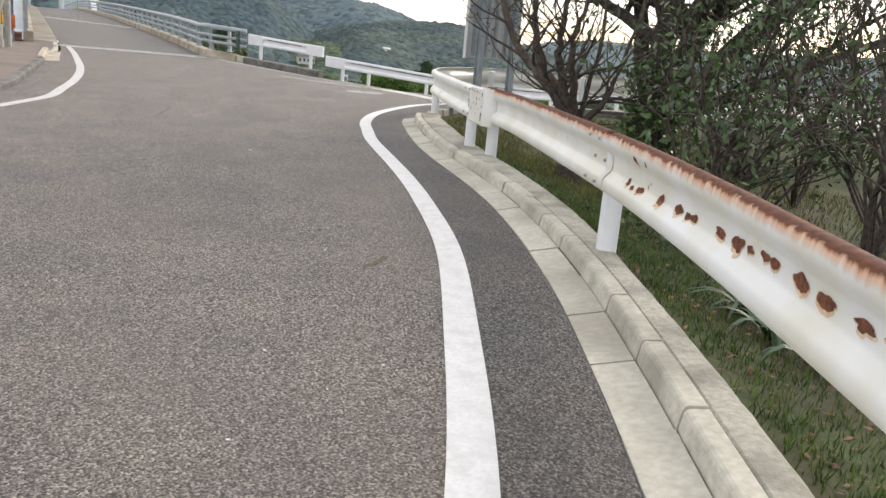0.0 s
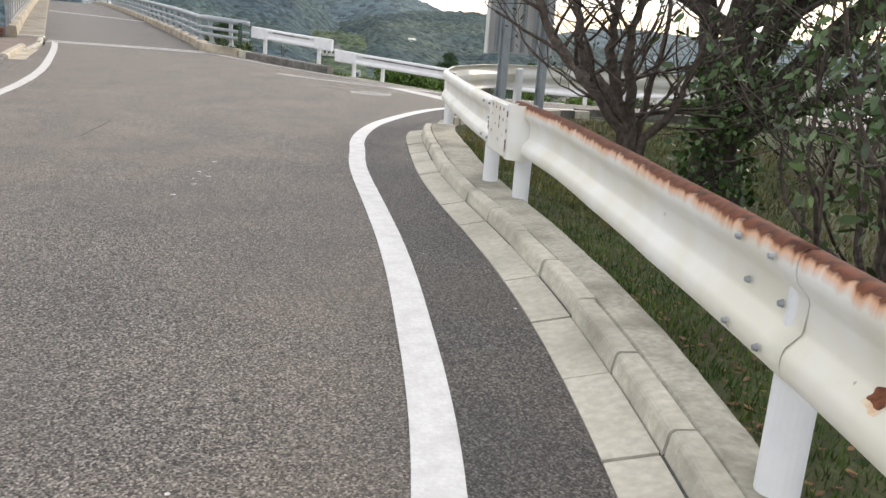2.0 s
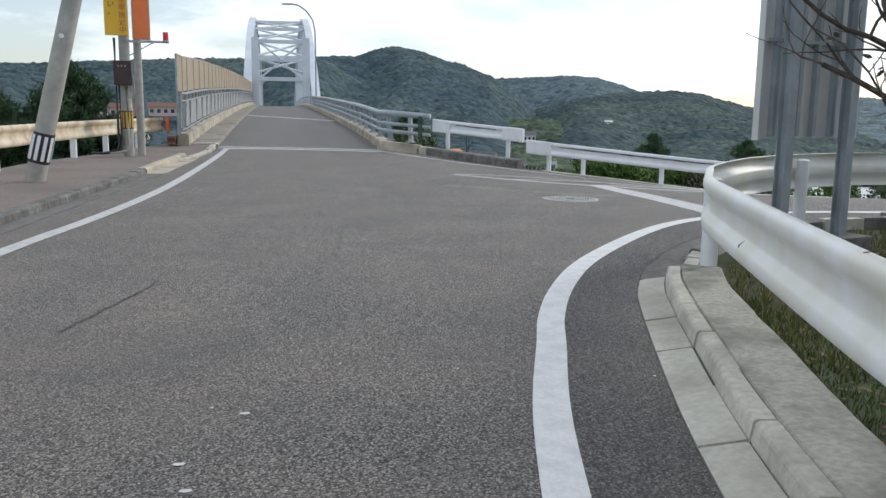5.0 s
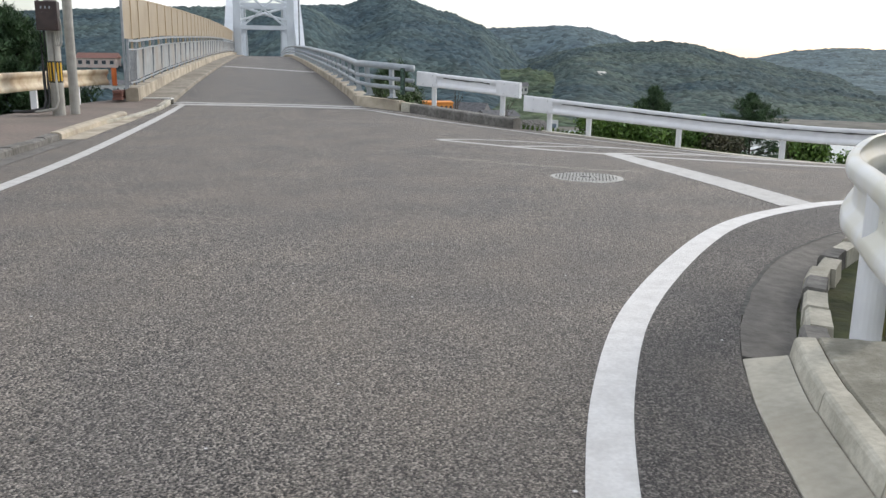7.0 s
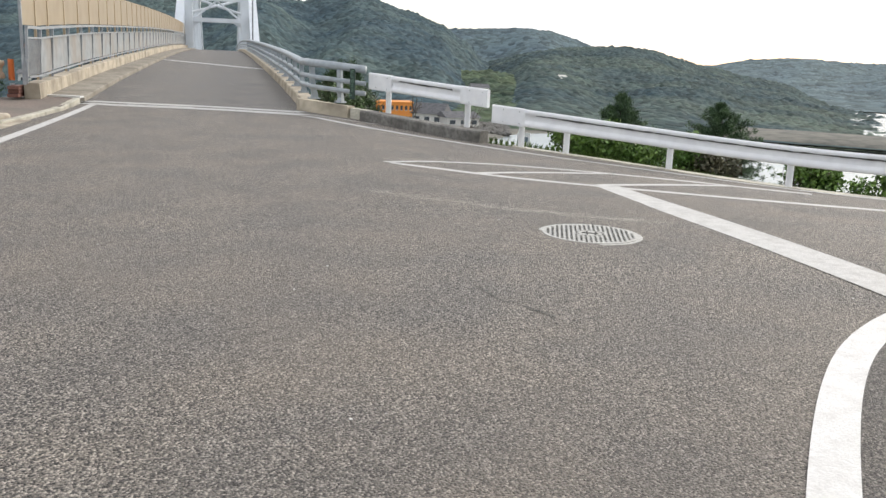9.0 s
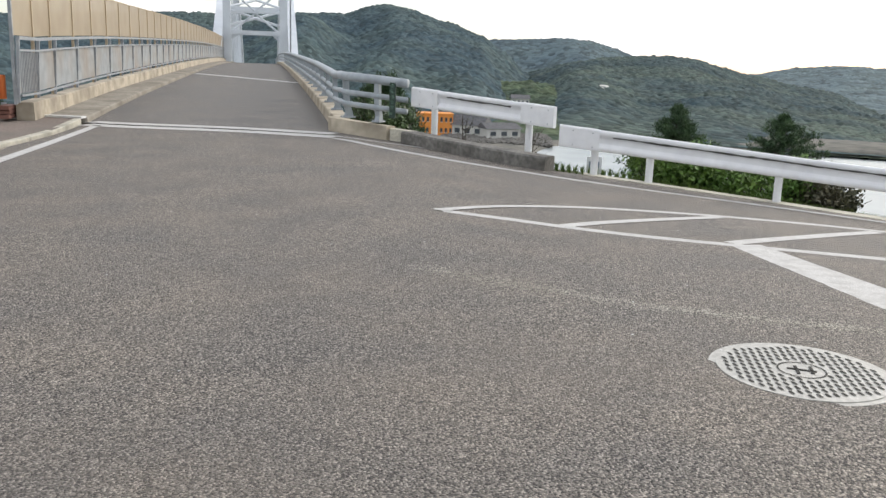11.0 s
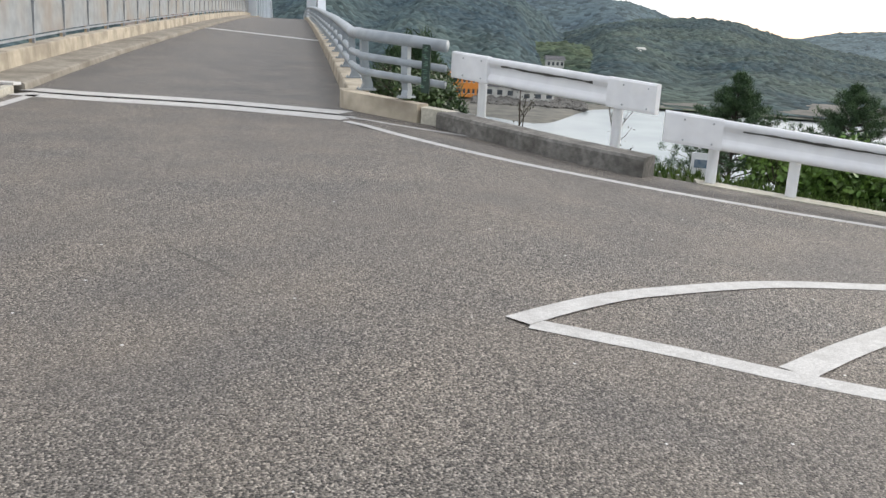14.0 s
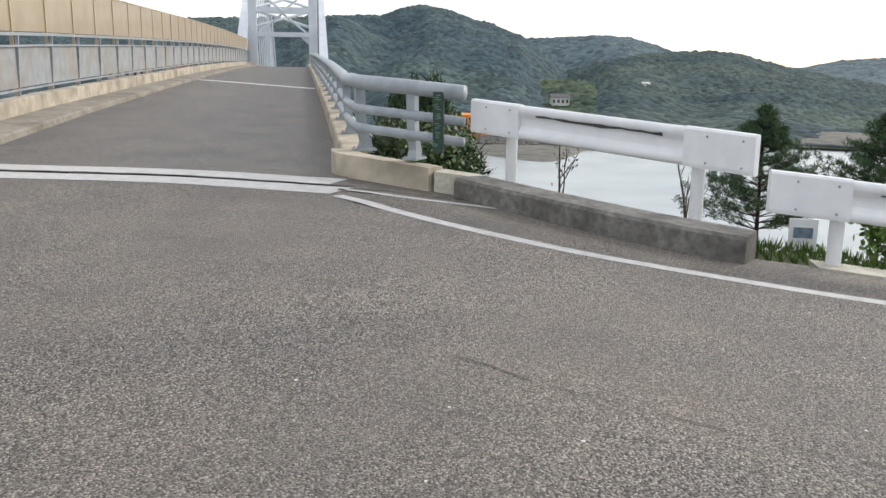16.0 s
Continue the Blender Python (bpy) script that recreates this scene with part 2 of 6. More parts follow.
PANEL = mat("beige_screen_panel", (0.43, 0.335, 0.22), (0.49, 0.395, 0.27), 0.5, 1.5, 5, c3=(0.38, 0.26, 0.14), scale3=0.8)
PANEL_CLEAR = mat("translucent_beige_panel", (0.43, 0.335, 0.22), (0.49, 0.395, 0.27), 0.4, 1.5, 5)
PANEL_CLEAR.node_tree.nodes["Principled BSDF"].inputs["Alpha"].default_value = 0.78
PANEL_GREY = mat("grey_infill_panel", (0.26, 0.28, 0.29), (0.36, 0.38, 0.39), 0.5, 4, 6, c3=(0.30, 0.22, 0.14), scale3=0.9, amount3=0.6)
PAVING = mat("reddish_pavement", (0.17, 0.135, 0.115), (0.24, 0.195, 0.165), 0.95, 22, 8, 0.5, 60, c3=(0.13, 0.12, 0.10), scale3=0.9, amount3=0.6)
BLACK = mat("black_plastic", (0.012, 0.012, 0.013), (0.03, 0.03, 0.03), 0.5, 10)
BROWN_BOX = mat("dark_brown_enamel", (0.03, 0.018, 0.016), (0.05, 0.03, 0.026), 0.4, 6)
YELLOW = mat("yellow_sign_face", (0.72, 0.42, 0.02), (0.76, 0.46, 0.03), 0.45, 3)
ORANGE = mat("orange_sign_face", (0.72, 0.17, 0.04), (0.76, 0.20, 0.05), 0.45, 3)
RED = mat("red_lens", (0.55, 0.02, 0.02), (0.62, 0.03, 0.03), 0.25, 3)
GREEN_PLAQUE = mat("dark_green_plaque", (0.012, 0.035, 0.025), (0.03, 0.06, 0.045), 0.5, 20)
PLAQUE_TEXT = mat("verdigris_lettering", (0.10, 0.20, 0.15), (0.16, 0.27, 0.20), 0.6, 20)
IRON = mat("cast_iron", (0.42, 0.41, 0.38), (0.54, 0.53, 0.49), 0.6, 30, 6, 0.3, 60, metal=0.25)
IRON_HOLE = mat("grimy_recess", (0.02, 0.02, 0.018), (0.05, 0.048, 0.042), 0.9, 30)
POLE = mat("grey_concrete_pole", (0.36, 0.35, 0.32), (0.45, 0.44, 0.40), 0.85, 8, 7, 0.2, 30, c3=(0.26, 0.25, 0.22), scale3=1.5)
GRASS_GROUND = mat("mossy_ground", (0.028, 0.048, 0.011), (0.075, 0.094, 0.027), 0.95, 9, 8, 0.8, 24, c3=(0.045, 0.030, 0.016), scale3=1.1, amount3=0.8)
GRASS = mat("grass_blades", (0.036, 0.084, 0.009), (0.098, 0.145, 0.022), 0.8, 3, 4, island=0.45)
DRY = mat("dead_leaves", (0.10, 0.055, 0.025), (0.20, 0.12, 0.06), 0.9, 6, 4, island=0.5)
MUD = mat("dried_mud", (0.10, 0.075, 0.045), (0.16, 0.125, 0.085), 0.95, 40, 6)
BARK = mat("dark_bark", (0.022, 0.018, 0.014), (0.075, 0.06, 0.048), 0.95, 18, 8, 1.0, 22)
BARK_GREY = mat("grey_brown_bark", (0.042, 0.033, 0.027), (0.115, 0.090, 0.072), 0.95, 20, 8, 0.9, 30)
LEAF = mat("evergreen_leaves", (0.036, 0.070, 0.024), (0.085, 0.135, 0.045), 0.55, 2.5, 4, island=0.5)
LEAF_BRIGHT = mat("bright_bush_leaves", (0.07, 0.15, 0.025), (0.15, 0.25, 0.05), 0.55, 2.5, 4, island=0.45)
LEAF_DULL = mat("dull_shrub_leaves", (0.045, 0.05, 0.025), (0.11, 0.10, 0.055), 0.7, 2.5, 4, island=0.5)
NEEDLE = mat("pine_needles", (0.026, 0.060, 0.024), (0.062, 0.115, 0.042), 0.7, 2.0, 4, island=0.4)
IVY = mat("ivy_leaves", (0.03, 0.07, 0.018), (0.08, 0.14, 0.04), 0.5, 2.5, 4, island=0.45)
STRAP = mat("strap_leaves", (0.02, 0.055, 0.025), (0.05, 0.10, 0.045), 0.45, 3, 4, island=0.3)
WATER = mat("bay_water", (0.22, 0.25, 0.25), (0.28, 0.31, 0.30), 0.25, 0.08, 5, 0.5, 0.5, spec=0.6)
HOUSE_ORANGE = mat("orange_render", (0.75, 0.27, 0.05), (0.80, 0.31, 0.07), 0.8, 0.5)
HOUSE_PINK = mat("pinkish_wall", (0.52, 0.42, 0.37), (0.60, 0.49, 0.43), 0.8, 0.6)
HOUSE_WHITE = mat("pale_wall", (0.55, 0.54, 0.50), (0.65, 0.64, 0.60), 0.8, 0.6)
ROOF = mat("dark_roof_tile", (0.07, 0.07, 0.075), (0.13, 0.13, 0.135), 0.7, 1.5)
ROOF_RED = mat("red_brown_roof", (0.15, 0.065, 0.05), (0.21, 0.095, 0.07), 0.7, 1.5)
GLASS_DARK = mat("window_glass", (0.04, 0.05, 0.06), (0.07, 0.08, 0.09), 0.1, 1)
SAND = mat("shore_sand", (0.11, 0.11, 0.095), (0.19, 0.18, 0.15), 0.95, 0.3, 6)
TARP = mat("blue_tarpaulin", (0.03, 0.12, 0.42), (0.05, 0.16, 0.5), 0.5, 3)
WHITE_CARD = mat("white_board", (0.70, 0.72, 0.74), (0.76, 0.78, 0.8), 0.5, 3)
BLUE_CARD = mat("printed_blue", (0.08, 0.14, 0.22), (0.2, 0.25, 0.3), 0.5, 20)
INK = mat("red_brown_ink", (0.35, 0.05, 0.02), (0.4, 0.07, 0.03), 0.5, 5)


CONCRETE_WALK = mat("footway_concrete", (0.27, 0.243, 0.20), (0.36, 0.33, 0.275), 0.95, 9, 8, 0.4, 40, c3=(0.15, 0.13, 0.10), scale3=1.1, amount3=0.8)


def hill_material(name, c1, c2, c3, crown=0.27):
    """Woodland far off: every crown of its own tone, with lighter clearings; any haze is in c1 to c3."""
    m = mat(name, c1, c2, 0.95, 0.05, 6, c3=c3, scale3=0.017, amount3=0.8, spec=0.1)
    n, l = m.node_tree.nodes, m.node_tree.links
    b = n["Principled BSDF"]
    base = b.inputs["Base Color"].links[0].from_socket
    co = n.new("ShaderNodeTexCoord")
    v = n.new("ShaderNodeTexVoronoi")
    v.inputs["Scale"].default_value = crown
    l.new(co.outputs["Object"], v.inputs["Vector"])
    bw = n.new("ShaderNodeRGBToBW")
    l.new(v.outputs["Color"], bw.inputs["Color"])
    mr = n.new("ShaderNodeMapRange")
    mr.inputs["From Min"].default_value, mr.inputs["From Max"].default_value = 0.2, 0.8
    mr.inputs["To Min"].default_value, mr.inputs["To Max"].default_value = 0.68, 1.32
    l.new(bw.outputs["Val"], mr.inputs["Value"])
    hs = n.new("ShaderNodeHueSaturation")
    l.new(mr.outputs["Result"], hs.inputs["Value"])
    l.new(base, hs.inputs["Color"])
    l.new(hs.outputs["Color"], b.inputs["Base Color"])
    bp = n.new("ShaderNodeBump")
    bp.invert = True
    bp.inputs["Strength"].default_value, bp.inputs["Distance"].default_value = 0.6, 2.4
    l.new(v.outputs["Distance"], bp.inputs["Height"])
    l.new(bp.outputs["Normal"], b.inputs["Normal"])
    return m


# aerial haze is painted into these base colours: bluer and paler with distance
HILL = hill_material("haze_tinted_hill", (0.042, 0.069, 0.084), (0.070, 0.102, 0.112), (0.094, 0.128, 0.116))
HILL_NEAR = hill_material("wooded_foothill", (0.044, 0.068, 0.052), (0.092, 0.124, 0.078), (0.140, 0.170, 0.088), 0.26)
HILL_RIDGE = hill_material("haze_tinted_ridge", (0.040, 0.064, 0.072), (0.066, 0.094, 0.094), (0.098, 0.126, 0.100))
HILL_MIDDLE = hill_material("haze_tinted_hilltop", (0.082, 0.116, 0.138), (0.104, 0.142, 0.158), (0.112, 0.152, 0.154), 0.14)
HILL_FAR = hill_material("haze_tinted_far_hill", (0.090, 0.126, 0.142), (0.112, 0.152, 0.165), (0.12, 0.162, 0.165), 0.12)


# ------------------------------------------------------------------ builders
def finish(name, bm, material, parent=None, label="", smooth=False):
    me = bpy.data.meshes.new(name)
    bm.to_mesh(me)
    bm.free()
    return place(name, me, material, parent, label, smooth)


def place(name, me, material=None, parent=None, label="", smooth=False):
    if material:
        me.materials.clear()
        me.materials.append(material)
    if smooth:
        me.polygons.foreach_set("use_smooth", [True] * len(me.polygons))
    ob = new(name, me)
    if parent:
        ob.parent = parent
    if label:
        ob["label"] = label
    return ob


part = finish


def thing(name, label, category, group="", kind="", at=(0, 0, 0)):
    ob = new(name)
    ob.location = at
    return tagged(ob, label, category, group, kind)


def raw(name, verts, faces, material, parent=None, label="", smooth=False):
    me = bpy.data.meshes.new(name)
    me.from_pydata(verts, [], faces)
    me.update()
    return place(name, me, material, parent, label, smooth)


def box(bm, cx, cy, cz, sx, sy, sz, rz=0.0, bevel=0.0, m=None):
    t = (m or Matrix()) @ pose(cx, cy, cz, 0, 0, rz) @ Matrix.Diagonal((sx, sy, sz, 1))
    r = bmesh.ops.create_cube(bm, size=1.0, matrix=t)
    if bevel:
        es = {e for v in r["verts"] for e in v.link_edges}
        bmesh.ops.bevel(bm, geom=list(es), offset=bevel, segments=2, affect="EDGES", profile=0.6)
    return bm


def cyl(bm, p, q, r1, r2=None, n=12, caps=True):
    p, q = Vector(p), Vector(q)
    d = q - p
    t = Matrix.Translation((p + q) / 2) @ d.to_track_quat("Z", "Y").to_matrix().to_4x4()
    bmesh.ops.create_cone(bm, cap_ends=caps, segments=n, radius1=r1, radius2=r1 if r2 is None else r2, depth=d.length, matrix=t)
    return bm


def curve(points, step=0.2):
    """A smooth line through points, sampled at equal steps."""
    p = [Vector((*q, 0)[:3]) for q in points]
    p = [2 * p[0] - p[1]] + p + [2 * p[-1] - p[-2]]
    fine = []
    for i in range(1, len(p) - 2):
        for k in range(24):
            t = k / 24
            a, b, c, d = p[i - 1:i + 3]
            fine.append(0.5 * (2 * b + (c - a) * t + (2 * a - 5 * b + 4 * c - d) * t * t + (3 * b - a - 3 * c + d) * t ** 3))
    fine.append(p[-2])
    out, left = [fine[0]], step
    for a, b in zip(fine, fine[1:]):
        d = (b - a).length
        while d > 0 and left <= d:
            a = a + (b - a) * (left / d)
            d -= left
            out.append(a)
            left = step
        left -= d
    return out


def normals(c):
    out = []
    for i in range(len(c)):
        d = (c[min(i + 1, len(c) - 1)] - c[max(i - 1, 0)]).normalized()
        out.append(Vector((d.y, -d.x, 0)))
    return out


def offset(c, o):
    return [p + n * o for p, n in zip(c, normals(c))]


def G(x, y):
    """Height of the road: level, falling to the side road by the sea."""
    s = min(1.0, max(0.0, (y - 14) / 11))
    return -0.1 * max(0.0, min(x, 14.0) - 5.4) * s * s * (3 - 2 * s)


def sweep(bm, c, profile, zf=None, closed=True, caps=True):
    """Moves a profile of (offset to the right, height) along the line c."""
    ns = normals(c)
    rings = []
    for p, n in zip(c, ns):
        z = p.z + (zf(p.x, p.y) if zf else 0)
        rings.append([bm.verts.new((p.x + n.x * o, p.y + n.y * o, z + h)) for o, h in profile])
    k = len(profile)
    for a, b in zip(rings, rings[1:]):
        for i in range(k if closed else k - 1):
            j = (i + 1) % k
            bm.faces.new((a[i], b[i], b[j], a[j]))
    if closed and caps:
        bm.faces.new(rings[0])
        bm.faces.new(rings[-1][::-1])
    return bm


def ribbon(bm, c, width, lift=0.005, zf=G):
    return sweep(bm, c, [(-width / 2, lift), (width / 2, lift)], zf, closed=False)


def recalc(bm):
    bmesh.ops.recalc_face_normals(bm, faces=bm.faces)
    return bm


# ------------------------------------------------------------------ plan
GUT = curve([(-3.4, -8.6), (-2.3, -6.2), (-1.2, -3.9), (-0.2, -1.75), (0.72, 0.08), (1.45, 1.52), (1.80, 2.22), (2.31, 3.32), (2.75, 4.42), (3.08, 5.4),
             (3.37, 6.47), (3.64, 7.64), (3.94, 8.75), (4.31, 9.87), (4.68, 10.91), (4.95, 11.5)], 0.1)
CORNER = curve([(4.95, 11.5), (5.17, 11.88), (5.58, 12.46), (6.24, 13.17), (7.1, 13.75), (8.2, 14.1), (9.6, 14.0), (11.5, 13.3), (14, 11.6), (18, 8.2), (26, 0.5)], 0.1)
FAR_EDGE = curve([(8.37, 26.0), (8.9, 25.85), (9.66, 25.55), (11.15, 24.85), (12.4, 23.9), (13.9, 22.4), (16.2, 19.6), (19.5, 15.2), (24, 9.2), (31, 0.0)], 0.1)
LEFT = curve([(-7.2, -8.6), (-5.2, -3.5), (-3.6, 1.0), (-2.2, 5.5), (-1.2, 9.0), (-0.55, 11.8), (-0.17, 13.97), (-0.03, 15.66), (0.17, 17.98), (0.34, 20.4), (0.42, 22.5),
              (0.5, 24.0)], 0.1)
BR_L, BR_R, BR_Y = 0.95, 5.3, 29.6


def deck(y):
    """Height of the bridge deck above the road at the joint."""
    pts = ((28.0, 0.0), (30.4, 0.0), (32, 0.06), (37, 0.21), (46, 0.40), (60, 0.66), (75, 0.86), (90, 0.98), (105, 0.98), (140, 0.4), (200, -2.0))
    y = max(pts[0][0], min(pts[-1][0], y))
    for (a, p), (b, q) in zip(pts, pts[1:]):
        if y <= b:
            return p + (q - p) * (y - a) / (b - a)


ROAD_OUTLINE = ([(-7.2, -8.6)] + [(p.x, p.y) for p in LEFT[5::5]] + [(0.80, 25.5), (0.95, 27.5), (0.95, 30.0), (1.68, 29.69), (3.51, 29.14), (5.25, 28.2), (5.3, 29.4), (5.45, 29.1), (6.18, 28.48), (6.47, 28.4)]
                + [(7.4, 27.2)] + [(p.x, p.y) for p in FAR_EDGE[0::5]] + [(26, 0.5)] + [(p.x, p.y) for p in CORNER[-6:0:-5]] + [(p.x, p.y) for p in GUT[::-5]])


def fill(outline, spacing, zf):
    """Triangles inside an outline with inner points on a grid."""
    o = np.array(outline)
    lo, hi = o.min(0), o.max(0)
    pts = [Vector(p) for p in outline]
    k = len(pts)
    for x in np.arange(lo[0], hi[0], spacing):
        for y in np.arange(lo[1], hi[1], spacing):
            pts.append(Vector((x + 0.013, y + 0.017)))
    vs, _, fs, _, _, _ = delaunay_2d_cdt(pts, [(i, (i + 1) % k) for i in range(k)], [list(range(k))], 1, 1e-4)
    return [(v.x, v.y, zf(v.x, v.y)) for v in vs], fs


def outside(x, y, poly):
    """Distance of a point from an outline; 0 inside."""
    a, b = poly, np.roll(poly, -1, 0)
    p = np.array((x, y))
    inside = np.count_nonzero(((a[:, 1] > y) != (b[:, 1] > y)) & (x < (b[:, 0] - a[:, 0]) * (y - a[:, 1]) / (b[:, 1] - a[:, 1] + 1e-12) + a[:, 0])) % 2
    if inside:
        return 0.0
    d = b - a
    t = np.clip(((p - a) * d).sum(1) / ((d * d).sum(1) + 1e-12), 0, 1)
    return float(np.sqrt(((a + d * t[:, None] - p) ** 2).sum(1)).min())


POLY = np.array(ROAD_OUTLINE)
SEA = -17.0


def land(x, y):
    """Height of the ground outside the road."""
    d = outside(x, y, POLY)
    if d <= 0:
        return G(x, y) - 0.12
    bumps = 0.06 * noise.noise((x * 0.6, y * 0.6, 0.3)) * min(1, d)
    r = math.hypot(x - 4, y - 14)
    if r < 70 and x > 0 and y < 15.5 and y < 38 - 1.5 * x or y < -6 and r < 90:
        return -0.03 - 0.62 * min(1.0, max(0.0, (d - 0.5) / 2.6)) + bumps
    if x < 1.5:
        side = max(0.0, d - 2.3)
        return max(-18.5, -0.06 - 0.5 * side - 0.004 * side * side) + bumps
    side = max(0.0, d - 0.75)
    return max(-18.5, G(x, y) - 0.05 - 0.34 * side - 0.001 * side * side) + bumps * 2

# ------------------------------------------------------------------ ground, sea, hills
def build_ground():
    vs, fs = [], []
    radii = [0.0]
    while radii[-1] < 3200:
        r = radii[-1]
        radii.append(r + (0.45 if r < 22 else 0.09 * r - 1.2 if r < 400 else 0.2 * r))
    n = 200
    vs.append((4, 12, land(4, 12)))
    for r in radii[1:]:
        for k in range(n):
            a = 2 * math.pi * k / n
            x, y = 4 + r * math.sin(a), 12 + r * math.cos(a)
            vs.append((x, y, land(x, y) if r < 150 else -19.0))
    for k in range(n):
        fs.append((0, 1 + (k + 1) % n, 1 + k))
    for i in range(len(radii) - 2):
        for k in range(n):
            a, b = 1 + i * n + k, 1 + i * n + (k + 1) % n
            fs.append((a, b, b + n, a + n))
    tagged(raw("ground", vs, fs, GRASS_GROUND, smooth=True), "mossy dark green ground falling away from the road", "ground", kind="structure")


build_ground()
raw_water = raw("water", [(-3000, 30, SEA), (3200, 30, SEA), (3200, 3200, SEA), (-3000, 3200, SEA)], [(0, 1, 2, 3)], WATER)
tagged(raw_water, "pale calm bay water below the road", "water", kind="structure")


def profile_at(prof, a):
    for (a0, e0), (a1, e1) in zip(prof, prof[1:]):
        if a0 <= a <= a1:
            t = (a - a0) / (a1 - a0)
            t = t * t * (3 - 2 * t) * 0.5 + t * 0.5
            return e0 + (e1 - e0) * t
    return prof[-1][1]


def hill(name, label, prof, near, far, material, rows, step, rough, eye=(4.0, 14.0, 1.17), gamma=1.0):
    """A wooded range: rises from its foot at `near` to the skyline at `far`, whose height follows prof (azimuth, elevation)."""
    a0, a1 = prof[0][0], prof[-1][0]
    cols = int((a1 - a0) / step) + 1
    vs, fs = [], []
    for i in range(cols):
        a = a0 + (a1 - a0) * i / (cols - 1)
        top = eye[2] + far * math.tan(radians(profile_at(prof, a)))
        for j in range(rows + 6):
            t = j / rows
            r = near + (far - near) * t
            if t <= 1:
                fold = noise.noise((a * 0.22, t * 1.6, 4.0)) * 0.30 * math.sin(math.pi * t)
                z = SEA + 0.5 + (top - SEA) * min(1.0, max(0.0, t ** gamma + fold))
            else:
                z = top - (t - 1) * 260
            x, y = eye[0] + r * math.sin(radians(a)), eye[1] + r * math.cos(radians(a))
            crown = 0.35 * abs(noise.noise((x * 0.07, y * 0.07, 1.0))) + abs(noise.noise((x * 0.29, y * 0.29, 7.0)))
            vs.append((x, y, z + rough * (crown - 0.45) * min(1.0, 4 * t)))
    for i in range(cols - 1):
        for j in range(rows + 5):
            p = i * (rows + 6) + j
            fs.append((p, p + rows + 6, p + rows + 7, p + 1))
    return tagged(raw(name, vs, fs, material, smooth=True), label, "hill", kind="structure")


# skyline layers; the haze over them is only the tint of their materials
hill("backdrop_hill", "densely wooded green hill across the bay, tinted blue for haze",
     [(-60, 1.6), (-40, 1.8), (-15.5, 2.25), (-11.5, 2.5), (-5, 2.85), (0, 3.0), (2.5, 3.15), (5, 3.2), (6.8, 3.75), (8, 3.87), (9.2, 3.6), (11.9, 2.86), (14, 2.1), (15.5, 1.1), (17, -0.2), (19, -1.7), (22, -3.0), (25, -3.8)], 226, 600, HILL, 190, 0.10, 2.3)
hill("backdrop_hill_middle", "wooded hilltop behind the nearer ridges, haze painted into its colour",
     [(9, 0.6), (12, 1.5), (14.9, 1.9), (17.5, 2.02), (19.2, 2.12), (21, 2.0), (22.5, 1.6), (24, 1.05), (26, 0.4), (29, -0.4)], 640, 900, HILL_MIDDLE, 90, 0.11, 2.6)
hill("backdrop_ridge", "wooded ridge running down to the bay, tinted blue for haze",
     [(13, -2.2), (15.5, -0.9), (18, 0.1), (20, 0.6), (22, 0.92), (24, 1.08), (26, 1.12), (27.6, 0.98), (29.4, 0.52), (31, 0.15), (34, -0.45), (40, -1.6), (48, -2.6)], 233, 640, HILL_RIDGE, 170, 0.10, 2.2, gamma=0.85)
hill("backdrop_foothill", "lighter green wooded foothill above the far shore",
     [(4, -4.2), (7, -3.2), (10, -2.1), (12, -1.6), (13.5, -1.35), (15.5, -0.85), (17.2, -0.68), (18.5, -0.9), (20.1, -1.4), (22, -2.1), (23.5, -2.9), (26, -3.4), (30, -3.5), (36, -3.6), (46, -3.8)], 226, 400, HILL_NEAR, 130, 0.11, 1.9, gamma=0.9)
hill("backdrop_hill_far", "wooded hill in the distance, haze painted in as pale blue-green",
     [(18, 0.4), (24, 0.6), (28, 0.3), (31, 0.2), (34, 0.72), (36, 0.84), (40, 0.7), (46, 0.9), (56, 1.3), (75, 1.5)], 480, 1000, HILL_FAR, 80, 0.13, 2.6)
hill("backdrop_hill_behind", "low wooded hills behind the road, haze painted into their colour",
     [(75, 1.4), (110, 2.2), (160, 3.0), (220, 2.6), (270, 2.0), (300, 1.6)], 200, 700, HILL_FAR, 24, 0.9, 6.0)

# ------------------------------------------------------------------ road
LINE = curve([(-2.6, -5.4), (-1.5, -3.2), (-0.45, -1.1), (0.35, 0.5), (0.99, 1.65), (1.52, 2.76), (2.13, 4.15), (2.58, 5.5), (2.87, 6.5), (3.1, 7.4), (3.49, 8.96), (3.83, 10.02), (4.0, 10.54),
              (4.29, 11.23), (4.73, 12.05), (5.32, 12.88), (6.02, 13.72), (6.6, 14.26), (7.26, 14.66), (7.98, 14.92), (9.2, 14.95), (11, 14.35), (14, 12.4), (19, 8)], 0.15)


def between(bm, edge, line):
    """A thin sheet between an edge and the nearest stretch of a line."""
    rows = []
    for p in edge[::2]:
        q = min(line, key=lambda c: (c - p).length)
        if (q - p).length < 1.6:
            rows.append([bm.verts.new((*(p.lerp(q, t)).xy, G(*p.lerp(q, t).xy) + 0.003)) for t in (0, 0.5, 1)])
    for a, b in zip(rows, rows[1:]):
        for k in range(2):
            bm.faces.new((a[k], a[k + 1], b[k + 1], b[k]))


vs, fs = fill(ROAD_OUTLINE, 0.4, G)
road = tagged(raw("road", vs, fs, ASPHALT, smooth=True), "worn grey coarse asphalt road surface", "road", kind="structure")
bm = bmesh.new()
between(bm, GUT + CORNER[1:75], LINE)
